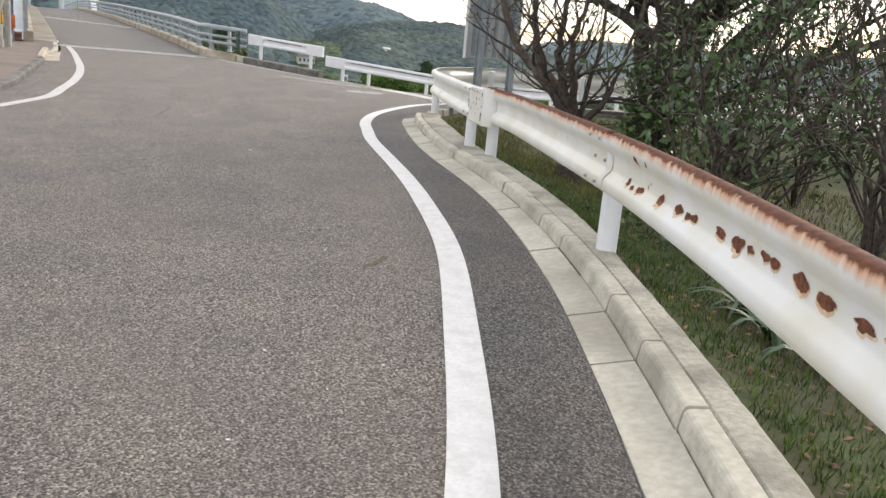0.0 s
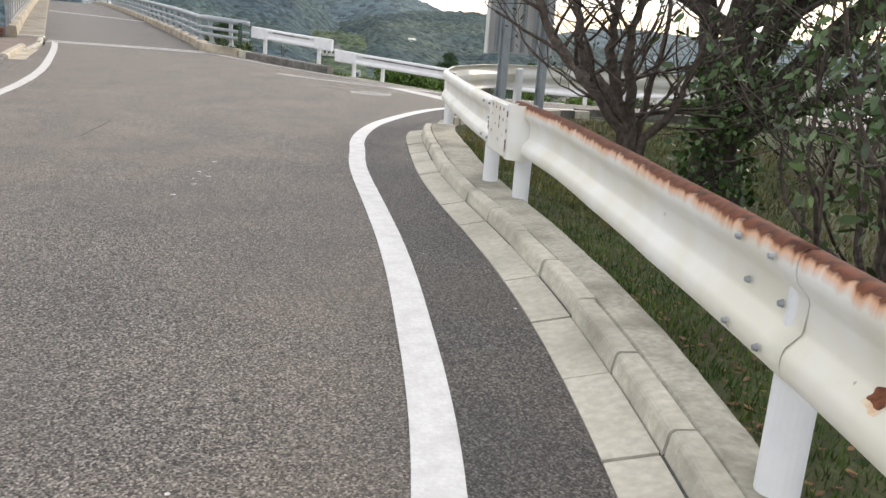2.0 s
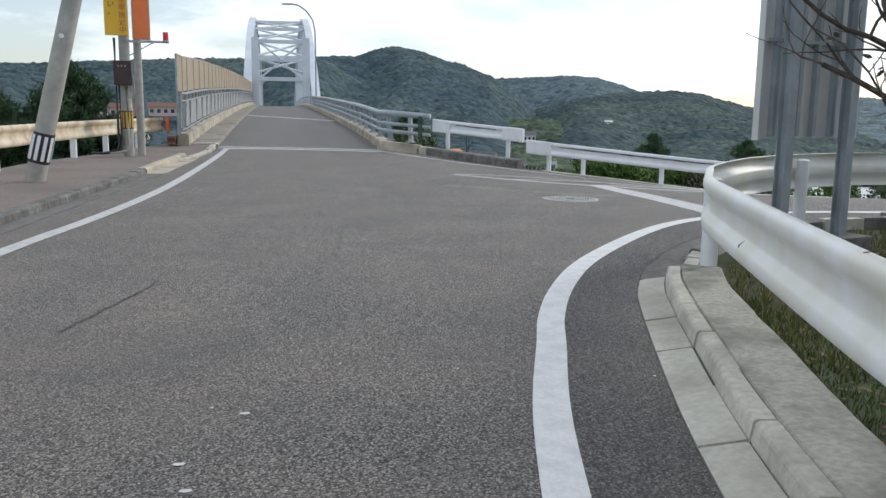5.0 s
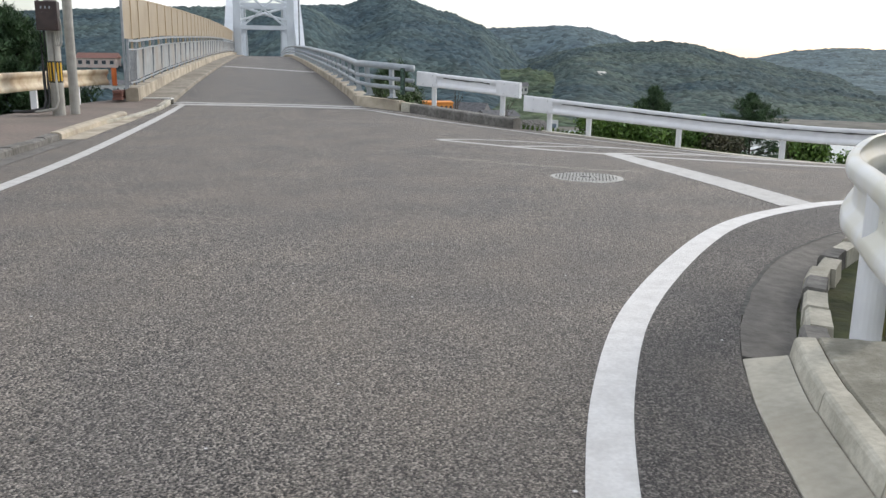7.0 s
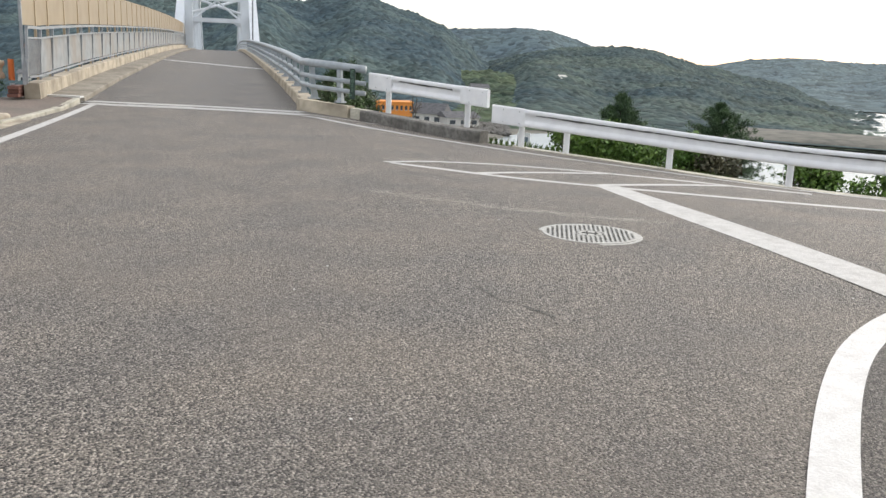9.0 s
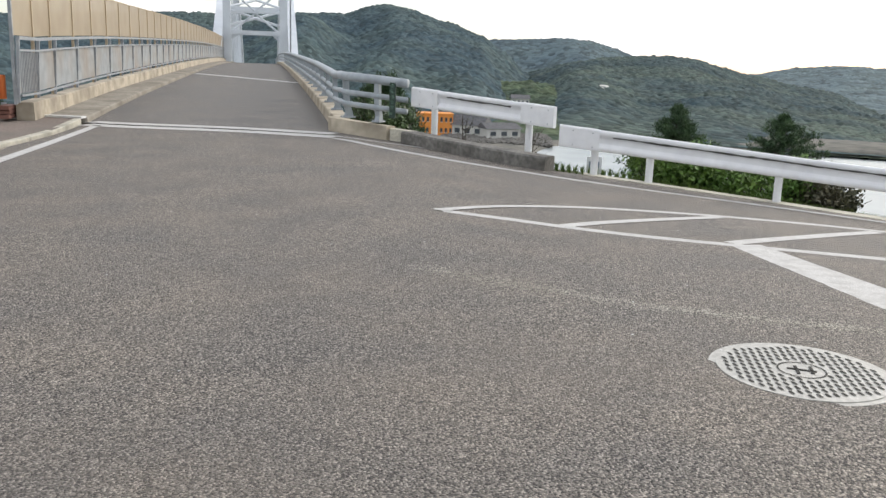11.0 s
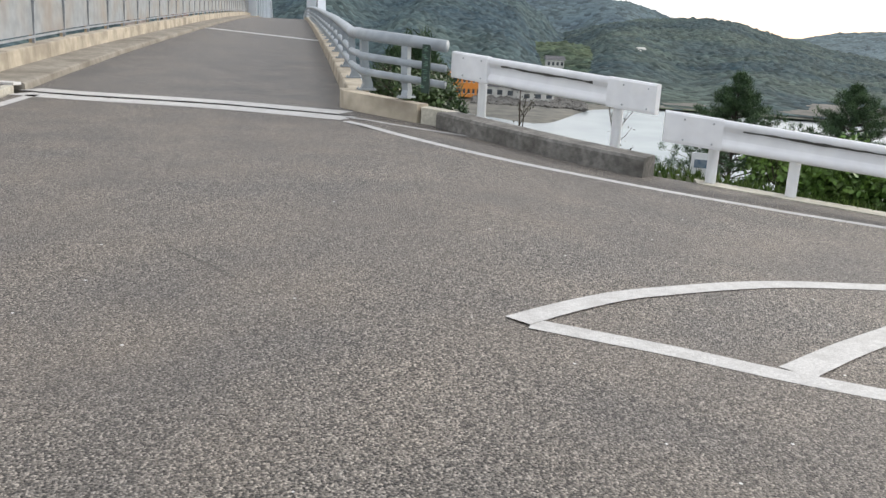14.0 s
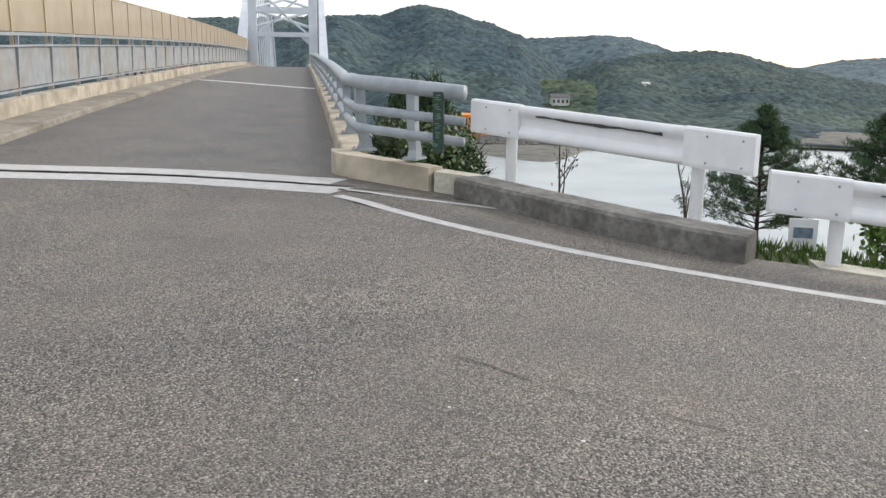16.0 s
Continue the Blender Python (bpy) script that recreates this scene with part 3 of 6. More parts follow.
tagged(finish("road_patch", bm, ASPHALT_DARK), "darker newer asphalt strip between line and gutter", "road", kind="structure")


def road_line(name, points, width, label, lift=0.0045):
    bm = bmesh.new()
    ribbon(bm, curve(points, 0.15), width, lift)
    return tagged(finish(name, bm, PAINT_WORN), label, "road marking", kind="structure")


bm = bmesh.new()
ribbon(bm, LINE, 0.15, 0.0055)
tagged(finish("edge_line_kerbside", bm, PAINT), "solid white edge line curving past the kerb", "road marking", kind="structure")
road_line("edge_line_pavement", [(-5.6, -3.4), (-3.8, 1.4), (-2.2, 6.0), (-1.0, 9.4), (-0.1, 11.6), (0.26, 12.6), (0.45, 13.83), (0.67, 15.33), (0.86, 17.15), (1.0, 19.31), (1.1, 22.4), (1.18, 26), (1.2, 29.6)], 0.15,
          "solid white edge line beside the pavement kerb")
road_line("edge_line_sea", [(5.18, 27.62), (5.57, 26.96), (6.1, 26.33), (6.78, 25.71), (7.18, 25.45), (7.55, 25.24), (7.92, 25.05), (8.27, 24.89), (8.66, 24.74), (9.2, 24.54), (10.65, 24.12), (11.75, 23.55), (13.1, 22.4), (14.9, 20.5), (17.8, 16.6), (24, 8)], 0.12,
          "thin white edge line along the sea side")
road_line("joint_line", [(0.98, 29.72), (1.8, 29.34), (3.55, 28.82), (5.02, 28.04), (5.25, 27.9)], 0.46, "white band before the bridge joint")
road_line("joint_line_far", [(0.97, 30.28), (1.6, 29.98), (3.48, 29.4), (5.02, 28.58), (5.27, 28.44)], 0.46, "white band behind the bridge joint", 0.014)
road_line("joint_line_end", [(5.2, 28.0), (5.75, 27.75), (6.5, 27.55), (7.0, 27.4)], 0.08, "thin white line running on from the joint")
road_line("island_line", [(5.51, 20.72), (5.79, 20.94), (6.14, 21.18), (6.52, 21.36), (6.92, 21.53), (7.33, 21.66), (7.98, 21.77), (8.4, 21.83), (8.96, 21.86), (9.99, 21.79), (10.8, 21.5), (11.6, 21.0)], 0.13, "curved white line of a traffic island")
road_line("island_line_near", [(5.56, 20.69), (6.1, 20.43), (6.45, 20.22), (6.94, 19.98), (7.3, 19.84), (7.88, 19.64)], 0.12, "straight white line of a traffic island")
road_line("island_bar", [(7.785, 19.73), (7.71, 18.9), (7.63, 17.6), (7.54, 16.2), (7.43, 14.74)], 0.36, "broad white stop bar across the side road", 0.005)
road_line("island_chevron", [(6.5, 20.27), (6.9, 20.55), (7.35, 20.84), (8.13, 21.34), (8.82, 21.8)], 0.14, "slanting white hatch stroke")
road_line("island_chevron_b", [(7.75, 19.8), (8.5, 20.24), (9.13, 20.62), (10.5, 21.5)], 0.15, "slanting white hatch stroke")
road_line("island_line_side", [(7.94, 19.62), (8.25, 19.51), (9.0, 19.2), (10.0, 18.68), (11.2, 17.9)], 0.12, "white line of the side road")

bm = bmesh.new()
seam = curve([(0.95, 30.02), (1.68, 29.69), (2.6, 29.42), (3.51, 29.13), (4.3, 28.72), (5.0, 28.33), (5.25, 28.18), (6.1, 27.95), (6.45, 27.9)], 0.08)
ribbon(bm, [p + Vector((0, 0.012 * math.sin(i * 0.9), 0)) for i, p in enumerate(seam)], 0.045, 0.017)
tagged(finish("joint_gap", bm, GRIME), "dark uneven expansion joint gap", "joint", kind="structure")


rng_w = random.Random(12)


def crack(points, width):
    bm = bmesh.new()
    c = curve(points, 0.06)
    c = [p + Vector((0.03 * noise.noise((p.x * 5, p.y * 5, 1)), 0.03 * noise.noise((p.x * 5, p.y * 5, 9)), 0)) for p in c]
    ribbon(bm, c, width, 0.0045)
    tagged(finish("road_crack", bm, GRIME), "thin dark crack in the asphalt", "crack", kind="structure")


CRACK_LONG = [(4.81, 24.15), (5.14, 23.68), (5.48, 23.23), (5.85, 22.89), (6.27, 22.58), (6.74, 22.26), (7.5, 21.9)]
crack([(1.38, 10.6), (1.52, 11.1), (1.65, 11.6), (1.7, 11.95)], 0.018)
crack([(5.25, 14.75), (5.12, 14.98)], 0.012)
crack([(5.09, 15.04), (4.97, 15.42)], 0.009)
crack([(3.91, 21.94), (4.14, 21.62), (4.36, 21.24)], 0.006)
long_run = curve(CRACK_LONG, 0.05)
at_ = 0
while at_ < len(long_run) - 4:
    run = rng_w.randint(3, 9)
    crack([(p.x, p.y) for p in long_run[at_:at_ + run + 1]], rng_w.uniform(0.005, 0.010))
    at_ += run + rng_w.randint(0, 3)
TRAIL = curve([(4.99, 18.64), (5.18, 18.42), (5.37, 18.24), (5.75, 17.96), (5.96, 17.82), (6.19, 17.68), (6.7, 17.4), (7.2, 17.2)], 0.05)
bm = bmesh.new()
for k in range(2400):
    p = TRAIL[min(len(TRAIL) - 1, int(len(TRAIL) * rng_w.random()))]
    x, y = p.x, p.y
    x, y = x + rng_w.gauss(0, 0.055), y + rng_w.gauss(0, 0.055)
    r1 = rng_w.uniform(0.0025, 0.0055)
    bm.faces.new([bm.verts.new((x + r1 * math.cos(a), y + r1 * math.sin(a), G(x, y) + 0.0028)) for a in (0, 1.3, 2.5, 3.8, 5.0)])
tagged(finish("pale_grit", bm, CONCRETE), "pale grit trail across the asphalt", "grit", kind="stuff")
bm = bmesh.new()
for k in range(420):
    x, y = rng_w.uniform(-3, 8), rng_w.uniform(-2, 26)
    if outside(x, y, POLY) > 0:
        continue
    r1 = rng_w.uniform(0.003, 0.009)
    bm.faces.new([bm.verts.new((x + r1 * math.cos(a), y + r1 * math.sin(a), G(x, y) + 0.004)) for a in (0, 1.3, 2.5, 3.8, 5.0)])
for x, y in ((2.354, 9.248), (2.159, 8.805), (1.867, 7.942), (2.2, 8.6), (2.05, 8.3)):
    bm.faces.new([bm.verts.new((x + 0.022 * math.cos(a), y + 0.014 * math.sin(a), 0.0045)) for a in (0, 0.9, 2.2, 3.3, 4.6, 5.4)])
tagged(finish("pale_chips", bm, PAINT), "scattered pale chips and droppings on the asphalt", "chips", kind="stuff")
bm = bmesh.new()
for k in range(70):
    x, y = rng_w.uniform(-1, 8), rng_w.uniform(1, 26)
    if outside(x, y, POLY) > 0:
        continue
    r1 = rng_w.uniform(0.006, 0.014)
    bm.faces.new([bm.verts.new((x + r1 * math.cos(a), y + r1 * math.sin(a), G(x, y) + 0.005)) for a in (0, 1.2, 2.6, 3.7, 5.1)])
tagged(finish("dark_bits", bm, GRIME), "small dark bits lying on the asphalt", "debris", kind="stuff")
bm = bmesh.new()
ribbon(bm, curve([(1.50, 3.86), (1.62, 3.95), (1.72, 4.08)], 0.04), 0.028, 0.0035)
tagged(finish("road_stain", bm, MUD), "brown mud smear on the asphalt", "stain", kind="structure")


# ------------------------------------------------------------------ gutter and kerb
def stretch(c, s0, s1, step=0.1):
    i0, i1 = int(round(s0 / step)), int(round(s1 / step))
    return c[i0:i1 + 1]


def ramp(table, y):
    """Straight steps between the rows (y, value) of a table."""
    for (a, p), (b, q) in zip(table, table[1:]):
        if y <= b:
            return p + (q - p) * max(0.0, y - a) / (b - a)
    return table[-1][1]


gutter = thing("gutter", "pale concrete gutter slabs laid end to end along the road", "gutter", kind="structure")
kerb = thing("kerb", "pale concrete kerb blocks with rounded top edge", "kerb", kind="structure")
total = int((len(GUT) - 1) * 0.1 / 0.6)
rng = random.Random(4)
SLAB = [(0.0, -0.06), (0.005, 0.004), (0.012, 0.007), (0.172, 0.038), (0.176, -0.08)]
KERB = [(0.178, -0.08), (0.182, 0.044), (0.192, 0.102), (0.198, 0.113), (0.208, 0.119), (0.268, 0.122), (0.274, 0.117), (0.274, -0.08)]
start = (len(GUT) - 1) * 0.1 - total * 0.6
for k in range(total):
    s = start + 0.6 * k
    piece = stretch(GUT, s, s + 0.6)
    d0, d1 = (piece[1] - piece[0]).normalized(), (piece[-1] - piece[-2]).normalized()
    piece = [piece[0] + d0 * 0.006] + piece[1:-1] + [piece[-1] - d1 * 0.006]
    dz = rng.uniform(-0.004, 0.004)
    bm = bmesh.new()
    sweep(bm, piece, [(o, h + dz) for o, h in SLAB])
    finish("slab", recalc(bm), CONCRETE_SLAB, gutter)
    dz, do = rng.uniform(-0.006, 0.006), rng.uniform(-0.006, 0.006)
    bm = bmesh.new()
    sweep(bm, piece, [(o + do, h + dz) for o, h in KERB])
    finish("kerb_block", recalc(bm), CONCRETE, kerb)
bm = bmesh.new()
sweep(bm, GUT, [(0.008, -0.12), (0.012, -0.006), (0.174, 0.026), (0.192, 0.036), (0.204, 0.100), (0.268, 0.110), (0.272, -0.12)])
part("mortar", recalc(bm), GRIME, kerb, "dark mortar bed in the joints")
bm = bmesh.new()
STRIP = ((-20, 0.40), (3.4, 0.405), (4.7, 0.455), (5.6, 0.475), (8.0, 0.55), (9.5, 0.57), (12, 0.54))
bm = bmesh.new()
rings = []
for p, n in zip(GUT, normals(GUT)):
    w = ramp(STRIP, p.y)
    rough = 0.006 * noise.noise((p.x * 2.1, p.y * 2.1, 0.7)) + 0.004 * noise.noise((p.x * 9, p.y * 9, 2.0))
    rings.append([bm.verts.new((p.x + n.x * o, p.y + n.y * o, h)) for o, h in ((0.277, -0.3), (0.277, 0.108), (0.285, 0.118), (0.5 * (0.277 + w), 0.124 + rough), (w - 0.02 + rough, 0.122), (w + 1.5 * rough, 0.108), (w + 0.012 + rough, -0.3))])
for a, b in zip(rings, rings[1:]):
    for k in range(6):
        bm.faces.new((a[k], b[k], b[k + 1], a[k + 1]))
part("backing", recalc(bm), CONCRETE_STRIP, kerb, "rough poured concrete strip behind the kerb")

gutter_corner = thing("gutter_corner", "dark stained concrete gutter round the corner", "gutter", kind="structure")
bm = bmesh.new()
sweep(bm, CORNER[:58], [(0.0, -0.1), (0.005, 0.004), (0.24, -0.02), (0.245, -0.1)])
part("gutter_band", recalc(bm), DARK_GUTTER, gutter_corner)
bm = bmesh.new()
edge = [p + Vector((0.012 * noise.noise((p.x * 6, p.y * 6, 0)), 0.012 * noise.noise((p.x * 6, p.y * 6, 5)), 0)) for p in CORNER[6:58]]
sweep(bm, edge, [(-0.012, 0.0055), (0.012, 0.0055)], closed=False)
part("edge_crack", bm, GRIME, gutter_corner, "dark crack between asphalt and gutter")
kerb_corner = thing("kerb_corner", "broken weathered kerb stones round the corner", "kerb", kind="structure")
for k in range(17):
    piece = stretch(CORNER, 0.3 * k, 0.3 * k + 0.3)
    d0 = (piece[1] - piece[0]).normalized()
    piece = [piece[0] + d0 * rng.uniform(0.01, 0.03)] + piece[1:]
    h, o = rng.uniform(0.07, 0.10), rng.uniform(-0.015, 0.015)
    bm = bmesh.new()
    sweep(bm, piece, [(0.25 + o, -0.1), (0.255 + o, h - 0.02), (0.27 + o, h), (0.36 + o, h - 0.005), (0.37 + o, -0.1)])
    finish("kerb_stone", recalc(bm), CONCRETE if k % 3 else CONCRETE_OLD, kerb_corner)
bm = bmesh.new()
sweep(bm, CORNER[50:], [(0.0, -0.3), (0.0, 0.10), (0.15, 0.10), (0.15, -0.3)], G)
part("kerb_run", recalc(bm), CONCRETE_OLD, kerb_corner)


# ------------------------------------------------------------------ guard rails
WBEAM = [(0.0, 0.350), (-0.028, 0.349), (-0.047, 0.335), (-0.052, 0.31), (-0.052, 0.285), (-0.044, 0.262), (-0.012, 0.226), (-0.006, 0.21), (-0.006, 0.14), (-0.012, 0.124), (-0.044, 0.088),
         (-0.052, 0.065), (-0.052, 0.04), (-0.047, 0.015), (-0.028, 0.001), (0.0, 0.0)]


def beam_mesh(c, zf, base, shift=0.0, thick=0.005, z_scale=1.0):
    front = [(o + shift, base + h * z_scale) for o, h in WBEAM]
    back = [(o + shift + thick, base + 0.004 + h * z_scale * 0.977) for o, h in WBEAM][::-1]
    bm = sweep(bmesh.new(), c, front + back, zf)
    k = len(front) + len(back)
    for i, f in enumerate(bm.faces):
        if i < k * (len(c) - 1) and len(front) <= i % k < k - 1:
            f.material_index = 1
    return recalc(bm)


def beam(rail, bm, material, label=""):
    """A painted beam whose rear side is bare weathered zinc."""
    ob = part("beam", bm, material, rail, label, True)
    ob.data.materials.append(BEAM_BACK)
    return ob


def bolts(rail, c, i, base, zf, material, shift=-0.056):
    ns = normals(c)
    for di in (-1, 1):
        for h in (0.28, 0.163, 0.046):
            j = max(0, min(len(c) - 1, i + di))
            p, n = c[j], ns[j]
            z = base + h + (zf(p.x, p.y) if zf else 0)
            o = shift if h != 0.163 else shift + 0.045
            bm = bmesh.new()
            a = Vector((p.x, p.y, z)) + n * o
            cyl(bm, a, a - n * 0.012, 0.0115, 0.007, 8)
            part("bolt", bm, material, rail)


def post_part(rail, x, y, z0, z1, r, material, cap=True):
    bm = bmesh.new()
    cyl(bm, (x, y, z0), (x, y, z1), r, r, 20)
    if cap:
        cyl(bm, (x, y, z1), (x, y, z1 + 0.012), r, r * 0.55, 20)
    p = part("post", bm, material, rail, smooth=False)
    return p


BEAM_Z, BEAM_S = 0.448, 0.93
RAIL_GAP = ((-20, 0.40), (0.5, 0.385), (1.5, 0.375), (2.5, 0.358), (3.7, 0.330), (4.6, 0.312), (5.4, 0.335), (6.3, 0.40), (7.3, 0.432), (7.8, 0.435))
RAIL_GAP_B = ((6.5, 0.34), (7.5, 0.36), (9.0, 0.42), (10.7, 0.42), (12, 0.42))


def rail_side(table, extra=0.0):
    return [p + n * (ramp(table, p.y) + extra) for p, n in zip(GUT, normals(GUT))]


near_line = rail_side(RAIL_GAP)
iB = min(range(len(GUT)), key=lambda i: abs(GUT[i].y - 7.55))
iA = min(range(len(GUT)), key=lambda i: abs(near_line[i].y - 3.84))
guard_rail = thing("guard_rail", "white two-ridge steel guard rail, top edge rusted brown", "guard rail", "kerbside guard rails")
beam(guard_rail, beam_mesh(near_line[:iA + 1], None, BEAM_Z, z_scale=BEAM_S), RAIL_RUSTY, "white beam with rusty top edge and rust spots")
beam(guard_rail, beam_mesh(near_line[iA - 3:iB - 3], None, BEAM_Z + 0.002, -0.006, z_scale=BEAM_S), RAIL_RUSTY, "white beam with rusty top edge")
bolts(guard_rail, near_line, iA - 1, BEAM_Z, None, STEEL, -0.066)
for (x, y) in ((2.825, 3.60), (4.045, 7.17), (1.16, -0.08), (-0.60, -3.62), (-2.34, -7.12)):
    post_part(guard_rail, x, y, -0.2, BEAM_Z + 0.26, 0.057, RAIL_CLEAN)

guard_rail_b = thing("guard_rail", "white steel guard rail with wrapped end sleeve, chipped paint", "guard rail", "kerbside guard rails")
far_pts = rail_side(RAIL_GAP_B, 0.01)[iB - 6:-4]
line_b = curve([(p.x, p.y) for p in far_pts[::6]] + [(5.44, 11.44), (5.66, 11.83), (6.02, 12.28), (6.62, 12.90), (7.33, 13.36), (8.3, 13.66), (9.5, 13.52), (11.2, 12.85), (13.7, 11.1), (17.6, 7.8)], 0.1)
beam(guard_rail_b, beam_mesh(line_b, None, BEAM_Z - 0.012, -0.012, z_scale=BEAM_S), RAIL_WHITE, "white beam with chipped paint")
bm = bmesh.new()
rings = []
sl, sn = line_b[:6], normals(line_b)[:6]
for p, n in zip(sl, sn):
    rings.append([bm.verts.new((p.x + n.x * o, p.y + n.y * o, BEAM_Z + h)) for o, h in ((-0.066, -0.024), (-0.076, -0.01), (-0.076, 0.306), (-0.066, 0.32), (-0.060, 0.32), (-0.068, 0.306), (-0.068, -0.01), (-0.06, -0.024))])
for a, b in zip(rings, rings[1:]):
    for k in range(8):
        bm.faces.new((a[k], b[k], b[(k + 1) % 8], a[(k + 1) % 8]))
part("end_sleeve", recalc(bm), RAIL_WHITE, guard_rail_b, "flat white lap plate with rust chips")
bm = bmesh.new()
p0, n0 = line_b[0], normals(line_b)[0]
q0 = p0 + n0 * 0.018
for r1, rev in ((0.094, False), (0.088, True)):
    ring = [[bm.verts.new((q0.x + r1 * math.cos(2 * math.pi * k / 28), q0.y + r1 * math.sin(2 * math.pi * k / 28), BEAM_Z + h)) for k in range(28)] for h in (-0.024, -0.012, 0.306, 0.32)]
    for a, b in zip(ring, ring[1:]):
        for k in range(28):
            bm.faces.new((a[k], a[(k + 1) % 28], b[(k + 1) % 28], b[k]))
part("end_roll", recalc(bm), RAIL_WHITE, guard_rail_b, "rolled round end of the beam", True)
bolts(guard_rail_b, line_b, 6, BEAM_Z, None, STEEL, -0.078)
iC = min(range(len(line_b)), key=lambda i: abs(line_b[i].y - 11.9))
bolts(guard_rail_b, line_b, iC, BEAM_Z, None, STEEL, -0.07)
for (x, y) in ((4.13, 7.79), (5.37, 11.32), (7.36, 13.31), (9.4, 13.44), (11.15, 12.75), (12.85, 11.65)):
    post_part(guard_rail_b, x, y, -0.2, BEAM_Z + 0.26, 0.057, RAIL_CLEAN)
for k in range(26):
    i = rng.randrange(0, 6)
    p, n = line_b[i], normals(line_b)[i]
    z = BEAM_Z + rng.uniform(0.0, 0.31)
    a = Vector((p.x, p.y, z)) - n * 0.0785
    bm = bmesh.new()
    bmesh.ops.create_circle(bm, cap_ends=True, segments=9, radius=rng.uniform(0.005, 0.018), matrix=Matrix.Translation(a) @ (-n).to_track_quat("Z", "Y").to_matrix().to_4x4())
    for v in bm.verts:
        v.co.z += rng.uniform(-0.008, 0.008)
    part("rust_chip", bm, RUST, guard_rail_b)


def beam_face(z):
    """How far the front of the beam stands out at a height."""
    h = (z - BEAM_Z) / BEAM_S
    for (o0, h0), (o1, h1) in zip(WBEAM, WBEAM[1:]):
        if h1 <= h <= h0:
            return o0 + (o1 - o0) * (h0 - h) / (h0 - h1)
    return 0.0


def rust_blot(rail, c, i, y, z, r, stretch_x):
    """A ragged rust patch that lies on the curved face of the beam, with a pale run below it."""
    n = normals(c)[i]
    d = Vector((-n.y, n.x, 0))
    p = c[i] + d * ((y - c[i].y) / d.y)
    halo = part("rust_run", ragged(p, n, d, z - 0.2 * r, r * 1.12, stretch_x, y + 5, 0.0012, 1.3), RUST_STAIN, rail, "orange stain round the rust")
    part("rust_blot", ragged(p, n, d, z, r, stretch_x, y + 5, 0.0024, 1.0), RUST, halo)


def ragged(p, n, d, z, r, sx, seed, lift, drop):
    bm = bmesh.new()
    rings = []
    for q in (0.5, 1.0):
        ring = []
        for k in range(30):
            a = 2 * math.pi * k / 30
            rr = q * r * (1 + 0.75 * noise.noise((math.cos(a) * 0.9 + seed * 7, math.sin(a) * 0.9, seed)) + 0.18 * noise.noise((math.cos(a) * 3, math.sin(a) * 3 + seed * 3, 2.0)))
            zz = z + math.sin(a) * rr * (drop if math.sin(a) < 0 else 1.0)
            ring.append(bm.verts.new(Vector((p.x, p.y, zz)) + n * (beam_face(zz) - lift) + d * (math.cos(a) * rr * sx)))
        rings.append(ring)
    mid = bm.verts.new(Vector((p.x, p.y, z)) + n * (beam_face(z) - lift))
    for k in range(30):
        bm.faces.new((mid, rings[0][k], rings[0][(k + 1) % 30]))
        bm.faces.new((rings[0][k], rings[1][k], rings[1][(k + 1) % 30], rings[0][(k + 1) % 30]))
    return bm


for y, z, r, sx in ((3.23, 0.567, 0.024, 1.4), (3.14, 0.555, 0.012, 2.6), (3.04, 0.565, 0.020, 2.2), (2.74, 0.578, 0.034, 1.1), (2.52, 0.583, 0.027, 1.8), (2.40, 0.578, 0.022, 1.5), (2.33, 0.584, 0.024, 1.5),
                    (2.07, 0.600, 0.026, 2.2), (1.90, 0.600, 0.034, 1.6), (1.81, 0.606, 0.020, 1.4), (1.70, 0.615, 0.022, 1.8), (1.63, 0.613, 0.026, 1.6), (1.45, 0.612, 0.030, 1.6), (1.30, 0.61, 0.03, 2.0), (1.13, 0.615, 0.024, 2.4),
                    (0.98, 0.62, 0.03, 2.0), (0.7, 0.60, 0.028, 2.0), (0.4, 0.61, 0.03, 2.2), (3.075, 0.700, 0.026, 0.9), (2.905, 0.700, 0.015, 0.9)):
    i = min(range(len(near_line)), key=lambda k: abs(near_line[k].y - y))
    rust_blot(guard_rail, near_line, i, y, z, r * 0.76, sx * 1.35)

# sea side rails
rail_a_line = curve([(6.59, 28.42), (7.2, 27.62), (7.85, 26.82), (8.44, 26.10)], 0.1)[::-1]
guard_rail_c = thing("guard_rail", "short white guard rail with flat end plates on a kerb", "guard rail", "sea side guard rails")
za = G


